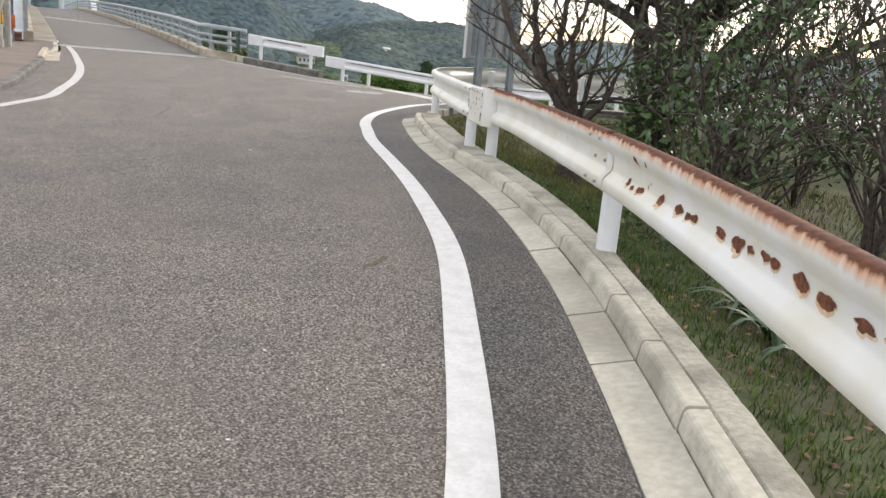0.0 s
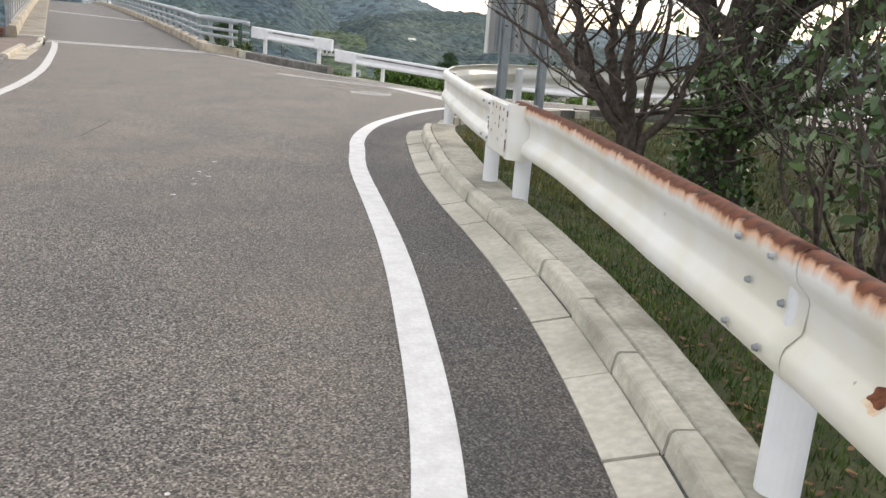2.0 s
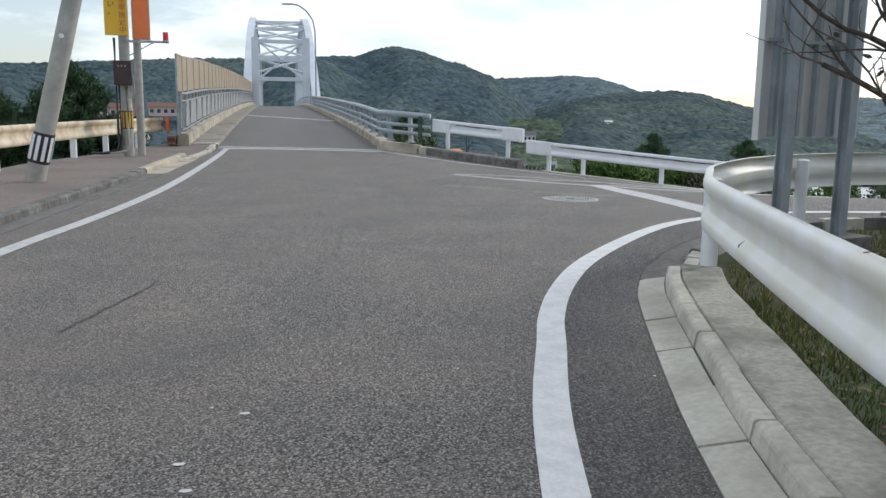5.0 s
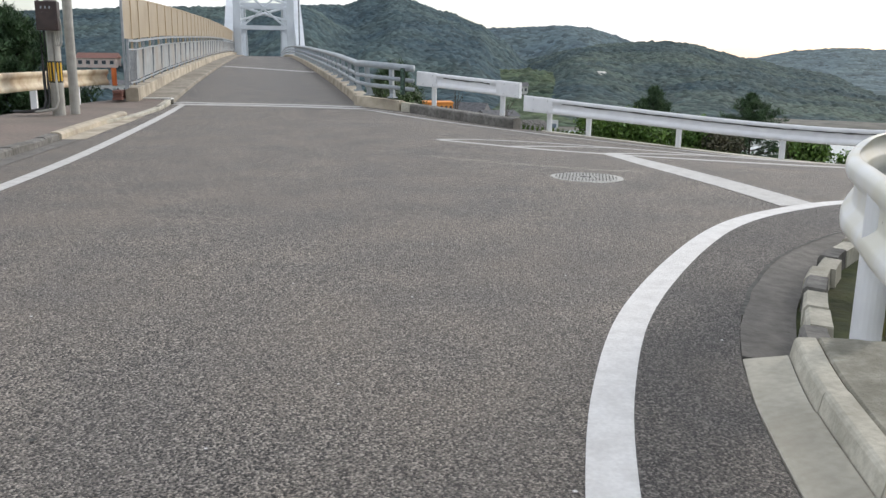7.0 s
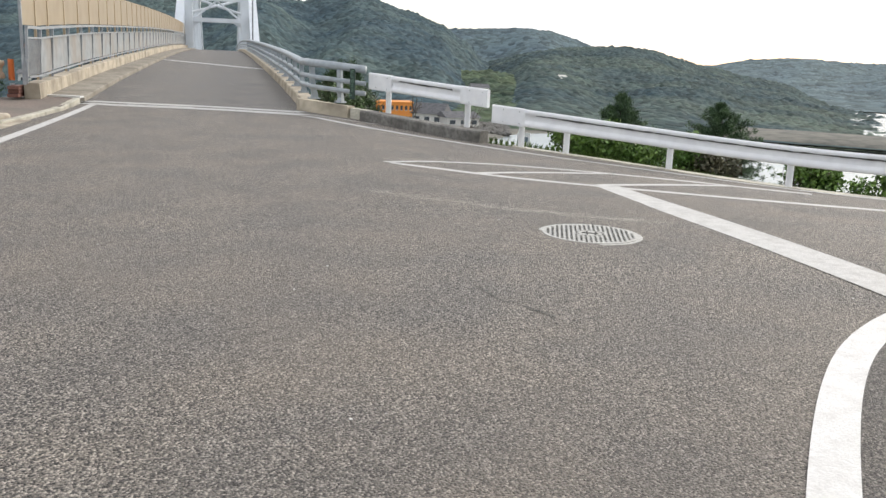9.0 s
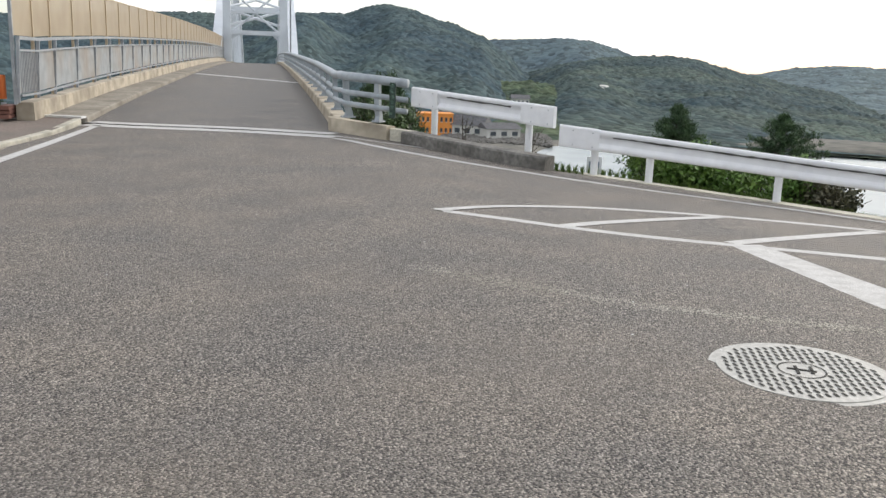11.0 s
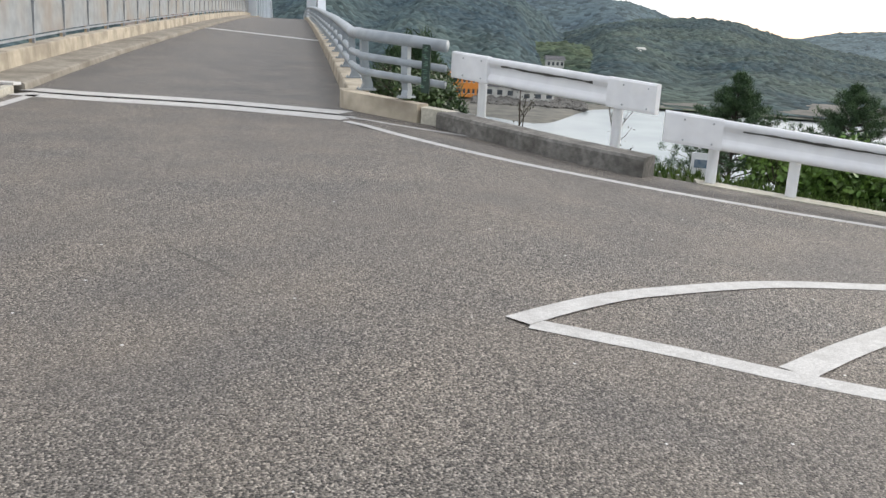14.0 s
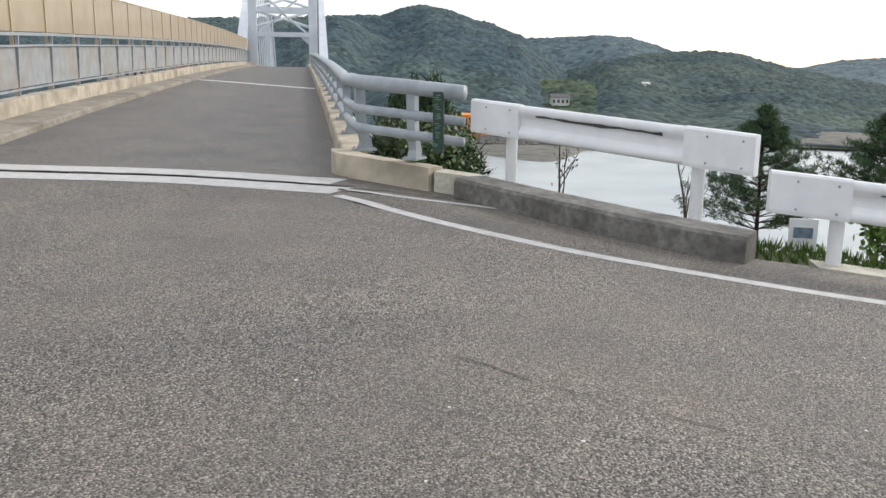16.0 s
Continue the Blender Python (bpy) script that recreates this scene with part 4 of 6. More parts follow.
def capped_rail(rail, line, zbase, posts, left_cap, right_cap, foot):
    beam(rail, beam_mesh(line, za, zbase, z_scale=0.91), RAIL_CLEAN, "")
    for cap, run in ((left_cap, line[:7]), (right_cap, line[-7:])):
        if not cap:
            continue
        bm = bmesh.new()
        sweep(bm, run, [(-0.056, zbase + 0.0), (-0.062, zbase + 0.03), (-0.062, zbase + 0.302), (-0.05, zbase + 0.322), (0.0, zbase + 0.326), (0.03, zbase + 0.315), (0.03, zbase + 0.01), (0.0, zbase - 0.004)], za)
        bmesh.ops.bevel(bm, geom=[e for e in bm.edges if e.is_boundary], offset=0.01, affect="EDGES")
        part("end_plate", recalc(bm), RAIL_CLEAN, rail, "flat white end plate with four bolts")
        c, ns = run, normals(run)
        for j in (1, 4):
            for h in (0.05, 0.262):
                p, n = c[j], ns[j]
                a = Vector((p.x, p.y, zbase + h + za(p.x, p.y))) - n * 0.06
                bm = bmesh.new()
                cyl(bm, a, a - n * 0.012, 0.012, 0.007, 8)
                part("bolt", bm, STEEL, rail)
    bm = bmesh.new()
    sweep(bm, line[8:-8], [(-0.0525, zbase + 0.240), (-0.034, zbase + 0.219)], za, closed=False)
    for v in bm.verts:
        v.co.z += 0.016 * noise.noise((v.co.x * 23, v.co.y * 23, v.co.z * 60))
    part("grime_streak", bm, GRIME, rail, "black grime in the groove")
    for x, y in posts:
        post_part(rail, x, y, G(x, y) + foot, G(x, y) + zbase + 0.3, 0.057, RAIL_CLEAN)


capped_rail(guard_rail_c, rail_a_line, 0.635, ((6.93, 28.22), (8.13, 26.6)), True, True, 0.15)
guard_rail_d = thing("guard_rail", "long white guard rail along the sea side road", "guard rail", "sea side guard rails")
rail_b_line = curve([(8.42, 26.0), (8.95, 25.82), (9.7, 25.5), (11.2, 24.8), (12.45, 23.85), (13.95, 22.35), (16.25, 19.55), (19.5, 15.2), (24, 9.2)], 0.1)[::-1]
posts_b = [(8.98, 25.92), (9.74, 25.6)] + [(p.x, p.y) for p in offset(rail_b_line, 0.08)[-33::-20]]
capped_rail(guard_rail_d, rail_b_line, 0.385, posts_b, False, True, -0.3)

# ------------------------------------------------------------------ bridge
def deck_line(x, y0, y1, step=1.0):
    n = int((y1 - y0) / step)
    return [Vector((x, y0 + (y1 - y0) * i / n, deck(y0 + (y1 - y0) * i / n))) for i in range(n + 1)]


bm = bmesh.new()
rows = []
for i in range(120):
    ring = []
    for x, y0 in ((0.9, 30.05), (1.68, 29.69), (3.51, 29.14), (5.34, 28.15)):
        y = y0 + (200 - y0) * (i / 119) ** 1.4
        ring.append(bm.verts.new((x, y, deck(y) + 0.008)))
    rows.append(ring)
for a, b in zip(rows, rows[1:]):
    for k in range(3):
        bm.faces.new((a[k], a[k + 1], b[k + 1], b[k]))
tagged(finish("bridge_deck", bm, ASPHALT_DECK, smooth=True), "darker smooth asphalt of the narrow bridge deck", "bridge deck", kind="structure")
bm = bmesh.new()
box(bm, 3.0, 115, -1.0, 7.4, 172, 1.2)
for v in bm.verts:
    v.co.z += min(0, deck(v.co.y))
tagged(finish("bridge_girder", bm, ARCH), "pale painted girder under the bridge deck", "bridge", kind="structure")
bm = bmesh.new()
sweep(bm, [Vector((0.98, 54.2, 0)), Vector((3, 51.0, 0)), Vector((5.28, 47.2, 0))], [(-0.17, 0.016), (0.17, 0.016)], lambda x, y: deck(y), closed=False)
tagged(finish("bridge_joint_line", bm, PAINT), "white band across the bridge deck", "road marking", kind="structure")

# footway with kerb on the left, kerb on the right
bm = bmesh.new()
sweep(bm, deck_line(0.95, 30.15, 140), [(0.0, -0.2), (-0.02, 0.09), (-0.05, 0.11), (-0.14, 0.115), (-0.95, 0.125), (-0.95, -0.2)])
tagged(finish("bridge_footway", recalc(bm), CONCRETE_WALK), "tan concrete footway with a raised kerb on the bridge", "footway", kind="structure")
parapet = thing("bridge_parapet", "stained tan concrete parapet under the screen fence", "parapet", kind="structure")
for k in range(46):
    y0 = 29.35 + 2.4 * k
    bm = bmesh.new()
    sweep(bm, deck_line(0.12, y0 + 0.006, y0 + 2.394, 1.2), [(-0.16, -0.2), (-0.16, 0.37), (-0.14, 0.385), (0.10, 0.385), (0.12, 0.37), (0.13, 0.1), (0.13, -0.2)])
    finish("parapet_block", recalc(bm), CONCRETE_TAN, parapet)
kerb_bridge = thing("bridge_kerb", "tan concrete kerb under the bridge railing", "kerb", kind="structure")
for k in range(28):
    y0 = 29.5 + 4.0 * k
    bm = bmesh.new()
    sweep(bm, deck_line(5.30, y0 + 0.006, y0 + 3.994, 1.0), [(0.0, -0.2), (0.012, 0.21), (0.03, 0.235), (0.30, 0.245), (0.30, -0.2)])
    finish("kerb_block", recalc(bm), CONCRETE_TAN, kerb_bridge)
bm = bmesh.new()
wing = curve([(5.42, 29.52), (5.42, 29.18), (5.62, 28.93), (6.2, 28.50), (6.24, 28.47)], 0.08)
sweep(bm, wing, [(-0.10, -0.3), (-0.09, 0.20), (-0.07, 0.225), (0.22, 0.235), (0.22, -0.3)], lambda x, y: G(x, y) + 0.015)
part("kerb_wing", recalc(bm), CONCRETE_TAN, kerb_bridge, "stained tan kerb wing turning to the sea side")
bm = bmesh.new()
sweep(bm, [Vector((6.26, 28.49, 0)), Vector((6.63, 28.30, 0))], [(-0.11, -0.3), (-0.105, 0.19), (-0.09, 0.21), (0.2, 0.215), (0.2, -0.3)], G)
part("kerb_end_block", recalc(bm), CONCRETE, kerb_bridge, "pale concrete kerb end block")
bm = bmesh.new()
sweep(bm, curve([(6.64, 28.20), (6.95, 27.70), (7.33, 27.15), (7.83, 26.50), (8.44, 25.96)], 0.2), [(-0.02, -0.3), (-0.012, 0.20), (0.01, 0.225), (0.36, 0.23), (0.38, 0.2), (0.38, -0.3)], G)
tagged(finish("kerb_sea", recalc(bm), CONCRETE_OLD), "dark weathered concrete kerb under the short rail", "kerb", kind="structure")
bm = bmesh.new()
sweep(bm, rail_b_line[:-4], [(-0.12, -0.3), (-0.12, 0.02), (0.22, 0.012), (0.22, -0.3)], G)
tagged(finish("verge_sea", recalc(bm), CONCRETE), "narrow concrete verge under the sea side rail", "verge", kind="structure")

# railing on the right
bridge_railing = thing("bridge_railing", "blue-grey steel tube railing with three rails", "railing")
run = [Vector((6.46, 28.31, -0.055)), Vector((5.99, 28.63, -0.01)), Vector((5.62, 28.93, 0.02)), Vector((5.47, 29.25, 0.03)), Vector((5.45, 29.8, 0.04))] + deck_line(5.45, 31, 140, 2.0)


def tube(bm, pts, r, n=10):
    rings = []
    for i, p in enumerate(pts):
        d = (pts[min(i + 1, len(pts) - 1)] - pts[max(i - 1, 0)]).normalized()
        u = d.cross(Vector((0, 0, 1)))
        u = u.normalized() if u.length > 1e-4 else Vector((1, 0, 0))
        w = u.cross(d)
        rings.append([bm.verts.new(p + u * (r * math.cos(2 * math.pi * k / n)) + w * (r * math.sin(2 * math.pi * k / n))) for k in range(n)])
    for a, b in zip(rings, rings[1:]):
        for k in range(n):
            bm.faces.new((a[k], a[(k + 1) % n], b[(k + 1) % n], b[k]))
    bm.faces.new(rings[0])
    bm.faces.new(rings[-1][::-1])
    return bm


for h, r in ((0.95, 0.078), (0.672, 0.048), (0.472, 0.048)):
    part("rail", recalc(tube(bmesh.new(), [p + Vector((0, 0, h)) for p in run], r, 14)), STEEL_BLUE, bridge_railing, "", True)


def rail_post(x, y, z, yaw, parent):
    bm = bmesh.new()
    m = pose(x, y, z, 0, 0, yaw)
    out = []
    for zz, o, w in ((0.0, 0.05, 0.085), (0.10, 0.065, 0.06), (0.22, 0.03, 0.052), (0.40, 0.01, 0.05), (0.68, 0.0, 0.05)):
        out.append([bm.verts.new(m @ Vector((o + sx * w, sy * 0.045, zz))) for sx, sy in ((-1, -1), (1, -1), (1, 1), (-1, 1))])
    for a, b in zip(out, out[1:]):
        for k in range(4):
            bm.faces.new((a[k], a[(k + 1) % 4], b[(k + 1) % 4], b[k]))
    box(bm, 0.05, 0, 0.012, 0.24, 0.16, 0.024, m=m)
    p = part("post", recalc(bm), STEEL_BLUE, parent)
    for sx in (-0.05, 0.14):
        for sy in (-0.06, 0.06):
            bm = bmesh.new()
            a = m @ Vector((sx, sy, 0.02))
            cyl(bm, a, a + Vector((0, 0, 0.02)), 0.012, 0.01, 6)
            part("bolt", bm, STEEL, p)
    for h in (0.445, 0.245):
        bm = bmesh.new()
        a = m @ Vector((0, -0.055, h))
        b = m @ Vector((0, 0.055, h))
        cyl(bm, a, b, 0.056, 0.056, 12)
        part("clamp", bm, STEEL_BLUE, p)


rail_post(5.99, 28.65, 0.21, 55, bridge_railing)
rail_post(5.50, 29.35, 0.24, 12, bridge_railing)
for k in range(24):
    y = 31.3 + 2.0 * k
    rail_post(5.45, y, deck(y) + 0.24, 0, bridge_railing)

plaque = thing("bridge_name_plaque", "dark green upright name plaque hung on the railing", "plaque")
pm = pose(6.22, 28.40, 0.61, 0, 0, -35)
part("plate", box(bmesh.new(), 0, 0, 0, 0.115, 0.03, 0.62, bevel=0.008, m=pm), GREEN_PLAQUE, plaque)
for k in range(6):
    bm = bmesh.new()
    r0 = random.Random(k)
    for j in range(3):
        box(bm, r0.uniform(-0.015, 0.015), -0.0185, 0.24 - 0.092 * k + 0.022 * (j - 1), r0.uniform(0.03, 0.06), 0.006, 0.009, m=pm @ pose(0, 0, 0, 0, r0.uniform(-14, 14), 0))
    part("character", bm, PLAQUE_TEXT, plaque)

# screen fence on the left
screen_fence = thing("screen_fence", "grey steel fence with beige translucent wind panels above", "fence")
FX = 0.10
FENCE_Y = [29.2, 30.5, 31.8] + [33.85 + 2.05 * k for k in range(37)]
for k in range(len(FENCE_Y) - 1):
    y = FENCE_Y[k]
    SP = FENCE_Y[k + 1] - y
    z = deck(y) + 0.38
    bm = bmesh.new()
    box(bm, FX, y, z + 0.525, 0.05, 0.05, 1.05)
    for v in bm.verts:
        if v.co.z < z + 0.2:
            v.co.x -= 0.05
    part("post", bm, STEEL, screen_fence)
    bm = bmesh.new()
    box(bm, FX - 0.09, y, z + 1.0, 0.05, 0.06, 2.05)
    part("mullion", bm, STEEL if k == 0 else PANEL, screen_fence)
    y1 = y + SP
    z1 = deck(y1) + 0.38

    def slab(name, x, zb, zt, th, material, inset=0.03):
        bm = bmesh.new()
        vs = []
        for yy, zz in ((y + inset, z), (y1 - inset, z1)):
            vs.append([bm.verts.new((x + dx, yy, zz + h)) for dx, h in ((-th / 2, zb), (th / 2, zb), (th / 2, zt), (-th / 2, zt))])
        for i in range(4):
            bm.faces.new((vs[0][i], vs[0][(i + 1) % 4], vs[1][(i + 1) % 4], vs[1][i]))
        bm.faces.new(vs[0])
        bm.faces.new(vs[1][::-1])
        part(name, recalc(bm), material, screen_fence)

    slab("wind_panel", FX - 0.09, 1.10, 2.02, 0.012, PANEL_CLEAR)
    slab("top_rail", FX, 1.03, 1.085, 0.06, STEEL, 0.0)
    slab("upper_rail", FX, 0.84, 0.875, 0.04, STEEL, 0.0)
    slab("bottom_rail", FX, 0.10, 0.135, 0.04, STEEL, 0.0)
    slab("infill_panel", FX - 0.04, 0.15, 0.83, 0.008, PANEL_GREY)
    slab("capping", FX - 0.09, 2.02, 2.05, 0.05, PANEL, 0.0)
    if k < 1:
        for j in range(1, 13):
            yy = y + SP * j / 13
            part("bar", box(bmesh.new(), FX - 0.005, yy, z + (z1 - z) * j / 13 + 0.49, 0.012, 0.02, 0.68), STEEL, screen_fence)

# arch: two ribs, hangers, portal and bracing
arch_bridge = thing("arch_bridge", "pale blue-grey steel arch with crossed bracing over the bridge", "bridge")
A0, SPAN, RISE = 95.0, 92.0, 13.0


def arch_z(y):
    u = (y - A0) / SPAN
    return RISE * 4 * u * (1 - u) + 0.2


for side in (-1, 1):
    xr = 3.15 + side * 3.55
    bm = bmesh.new()
    rings = []
    for i in range(49):
        y = A0 - 4 + (SPAN + 8) * i / 48
        z = arch_z(y)
        t = Vector((0, 1, RISE * 4 * (1 - 2 * (y - A0) / SPAN) / SPAN)).normalized()
        nrm = Vector((0, -t.z, t.y))
        c = Vector((xr, y, z))
        rings.append([bm.verts.new(c + Vector((sx * 0.42, 0, 0)) + nrm * (sy * 0.5)) for sx, sy in ((-1, -1), (1, -1), (1, 1), (-1, 1))])
    for a, b in zip(rings, rings[1:]):
        for k in range(4):
            bm.faces.new((a[k], a[(k + 1) % 4], b[(k + 1) % 4], b[k]))
    part("rib", recalc(bm), ARCH, arch_bridge)
    for k in range(1, 16):
        y = A0 + SPAN * k / 16
        bm = bmesh.new()
        box(bm, xr - side * 0.15, y, (arch_z(y) + deck(y)) / 2, 0.16, 0.26, max(0.3, arch_z(y) - deck(y)))
        part("hanger", bm, ARCH, arch_bridge)
    bm = bmesh.new()
    box(bm, 3.15 + side * 2.75, A0 + 8.2, deck(A0 + 8) + 3.6, 0.75, 0.9, 7.6)
    part("portal_leg", bm, ARCH, arch_bridge)
    bm = bmesh.new()
    for i in range(5):
        box(bm, 3.15 + side * (2.25 - 0.16 * i), A0 + 8.2, deck(A0 + 8) + 2.45 + 0.12 * i, 0.2, 0.5, 0.5 - 0.06 * i)
    part("knee", bm, ARCH, arch_bridge)
bm = bmesh.new()
box(bm, 3.15, A0 + 8.2, deck(A0 + 8) + 2.95, 5.4, 0.7, 0.42)
part("portal_beam", bm, ARCH, arch_bridge)
for z, h in ((4.95, 0.22), (6.95, 0.34)):
    part("portal_strut", box(bmesh.new(), 3.15, A0 + 8.2, deck(A0 + 8) + z, 5.4, 0.5, h), ARCH, arch_bridge)
for za0, zb0 in ((2.95, 4.95), (4.95, 6.95)):
    for s in (-1, 1):
        part("portal_brace", cyl(bmesh.new(), (3.15 - s * 2.4 * (1 if za0 < 4 else 0.05), A0 + 8.2, deck(A0 + 8) + za0), (3.15 + s * 2.4 * (0.05 if za0 < 4 else 1), A0 + 8.2, deck(A0 + 8) + zb0), 0.10, 0.10, 8), ARCH, arch_bridge)
for y in (A0 + 13, A0 + 19, A0 + 26, A0 + 34, A0 + 46, A0 + 58):
    bm = bmesh.new()
    box(bm, 3.15, y, arch_z(y), 6.9, 0.35, 0.4)
    part("strut", bm, ARCH, arch_bridge)
for ya, yb in ((A0 + 8.2, A0 + 13), (A0 + 13, A0 + 19), (A0 + 19, A0 + 26), (A0 + 26, A0 + 34), (A0 + 34, A0 + 46)):
    for s in (-1, 1):
        bm = bmesh.new()
        cyl(bm, (3.15 - s * 3.2, ya, arch_z(ya)), (3.15 + s * 3.2, yb, arch_z(yb)), 0.13, 0.13, 8)
        part("brace", bm, ARCH, arch_bridge)

street_lamp = thing("street_lamp", "grey curved-arm street lamp beside the bridge", "street lamp")
lamp_pts = [Vector((6.05, 84, 0.3)), Vector((6.05, 84, 6.0)), Vector((6.02, 84, 7.6)), Vector((5.85, 84, 8.5)), Vector((5.3, 84, 9.3)), Vector((4.6, 84, 9.75)), Vector((3.9, 84, 9.85))]
part("pole", recalc(tube(bmesh.new(), lamp_pts, 0.07, 10)), STEEL, street_lamp, "", True)
part("lamp_head", box(bmesh.new(), 3.6, 84, 9.82, 0.8, 0.3, 0.14, bevel=0.04), STEEL, street_lamp)


# ------------------------------------------------------------------ left pavement
pave = [(p.x - 0.10, p.y) for p in LEFT[0:331:5]]
pave = [p for p in pave if p[1] < 23.2] + [(0.42, 23.3), (0.55, 24.2), (0.72, 25.5), (0.84, 27.5), (0.86, 30.1), (-0.1, 30.3), (-0.75, 29.2), (-1.5, 26.0), (-1.9, 22.0), (-2.1, 18.0), (-2.5, 14.0), (-3.6, 9.5), (-4.9, 5.0), (-6.4, 0.5), (-8.4, -4.5), (-9.5, -8.5)]


def pave_z(x, y):
    t = min(1.0, max(0.0, (y - 23.0) / 1.6))
    return 0.085 - 0.055 * t + (0.07 * min(1, max(0, (y - 28) / 2)))


vs, fs = fill(pave, 0.7, pave_z)
tagged(raw("pavement", vs, fs, PAVING, smooth=True), "reddish-brown worn pavement beside the road", "pavement", kind="structure")
kerb_left = thing("pavement_kerb", "low dark weathered kerb stones along the pavement", "kerb", kind="structure")
left_run = [p for p in LEFT if p.y < 21.2]
for k in range((len(left_run) - 1) // 6):
    piece = left_run[6 * k:6 * k + 7]
    d0 = (piece[1] - piece[0]).normalized()
    piece = [piece[0] + d0 * 0.008] + piece[1:]
    bm = bmesh.new()
    h = 0.09 + rng.uniform(-0.006, 0.006)
    sweep(bm, piece, [(-0.14, -0.1), (-0.14, h), (-0.03, h), (-0.005, h - 0.02), (0.0, -0.1)])
    finish("kerb_stone", recalc(bm), CONCRETE_OLD, kerb_left)
bm = bmesh.new()
tail = [p for p in LEFT if p.y >= left_run[(len(left_run) - 1) // 6 * 6].y + 0.008] + [Vector((0.52, 24.5, 0)), Vector((0.545, 25.0, 0)), Vector((0.56, 25.4, 0))]
sweep(bm, tail, [(-0.14, -0.1), (-0.14, 0.10), (-0.04, 0.10), (0.0, 0.07), (0.0, -0.1)])
part("kerb_end", recalc(bm), CONCRETE_TAN, kerb_left, "newer tan kerb length at the ramp")
bm = bmesh.new()
sweep(bm, tail, [(0.0, 0.006), (0.30, 0.006)], G, closed=False)
part("ramp_apron", bm, CONCRETE_TAN, kerb_left, "tan mortar apron on the road")
bm = bmesh.new()
sweep(bm, LEFT, [(0.0, 0.004), (0.22, 0.004)], G, closed=False)
part("gutter_strip", bm, DARK_GUTTER, kerb_left, "dark gutter strip")
bm = bmesh.new()
sweep(bm, [Vector((-0.05, 30.15, 0)), Vector((0.5, 29.98, 0)), Vector((0.92, 29.82, 0))], [(-0.10, 0.10), (-0.10, 0.135), (0.05, 0.135), (0.05, 0.10)])
tagged(finish("footway_joint_line", recalc(bm), PAINT), "white painted edge across the footway", "road marking", kind="structure")
bm = bmesh.new()
sweep(bm, curve([(0.44, 23.4), (0.57, 24.3), (0.74, 25.6), (0.86, 27.5), (0.9, 29.9)], 0.2), [(-0.12, -0.1), (-0.12, 0.04), (-0.02, 0.04), (0.0, 0.03), (0.0, -0.1)], lambda x, y: pave_z(x, y) - 0.03)
part("kerb_low", recalc(bm), CONCRETE, kerb_left, "lowered kerb leading to the bridge")
brick_end = thing("brick_block", "low weathered brick block at the fence foot", "block")
for r in range(3):
    for k in range(3):
        part("brick", box(bmesh.new(), -0.18 + 0.005 * r, 29.15 + 0.21 * k + 0.05 * (r % 2), 0.15 + 0.075 * r, 0.2, 0.2, 0.066, bevel=0.006), ROOF_RED, brick_end)

left_rail = thing("guard_rail", "rust-stained cream guard rail behind the pavement", "guard rail", "pavement guard rails")
LR = curve([(-8.6, -6), (-6.6, -1), (-5.0, 3.5), (-3.6, 8.0), (-2.6, 12.5), (-2.05, 16.5), (-1.78, 20.0), (-1.55, 23.5), (-1.2, 26.5), (-0.75, 28.7), (-0.45, 29.7)], 0.1)
part("beam", beam_mesh(LR[::-1], None, 0.44, 0.0), mat("cream_rail_paint", (0.60, 0.50, 0.34), (0.70, 0.62, 0.47), 0.55, 2.5, 7, c3=(0.30, 0.15, 0.06), scale3=3.5, amount3=0.6), left_rail, "cream beam with brown streaks", True)
for p, n in list(zip(LR, normals(LR)))[15::20]:
    q = p - n * 0.075
    bm = bmesh.new()
    box(bm, q.x, q.y, 0.32, 0.11, 0.11, 0.9)
    part("post", bm, RAIL_CLEAN, left_rail)
marker = thing("rail_end_marker", "orange-red reflector sleeve on the rail end", "reflector")
bm = bmesh.new()
cyl(bm, (-0.30, 29.62, 0.42), (-0.30, 29.62, 0.82), 0.055, 0.055, 14)
part("sleeve", bm, ORANGE, marker)
bm = bmesh.new()
cyl(bm, (-0.30, 29.62, -0.2), (-0.30, 29.62, 0.36), 0.045, 0.045, 12)
part("stake", bm, STEEL, marker)

utility_pole = thing("utility_pole", "leaning grey concrete utility pole with striped guard", "utility pole")
foot, tip = Vector((-0.80, 18.6, 0.0)), Vector((1.15, 18.3, 7.4))
bm = bmesh.new()
cyl(bm, foot, tip, 0.135, 0.10, 24)
part("shaft", bm, POLE, utility_pole)
d = (tip - foot).normalized()
bm = bmesh.new()
cyl(bm, foot + d * 0.36, foot + d * 0.78, 0.141, 0.138, 24, False)
guard = part("guard_wrap", bm, BLACK, utility_pole, "black wrap with white stripes")
fr = d.to_track_quat("Z", "Y").to_matrix().to_4x4()
for k in range(10):
    a = 2 * math.pi * k / 10
    bm = bmesh.new()
    box(bm, 0.143 * math.cos(a), 0.143 * math.sin(a), 0, 0.008, 0.045, 0.34, math.degrees(a), m=Matrix.Translation(foot + d * 0.57) @ fr)
    part("stripe", bm, RAIL_CLEAN, guard)
bm = bmesh.new()
cyl(bm, foot + d * 2.1 + Vector((0, -0.15, 0)), foot + d * 2.1 + Vector((0, -0.19, 0)), 0.03, 0.03, 10)
part("tag", bm, RAIL_CLEAN, utility_pole)

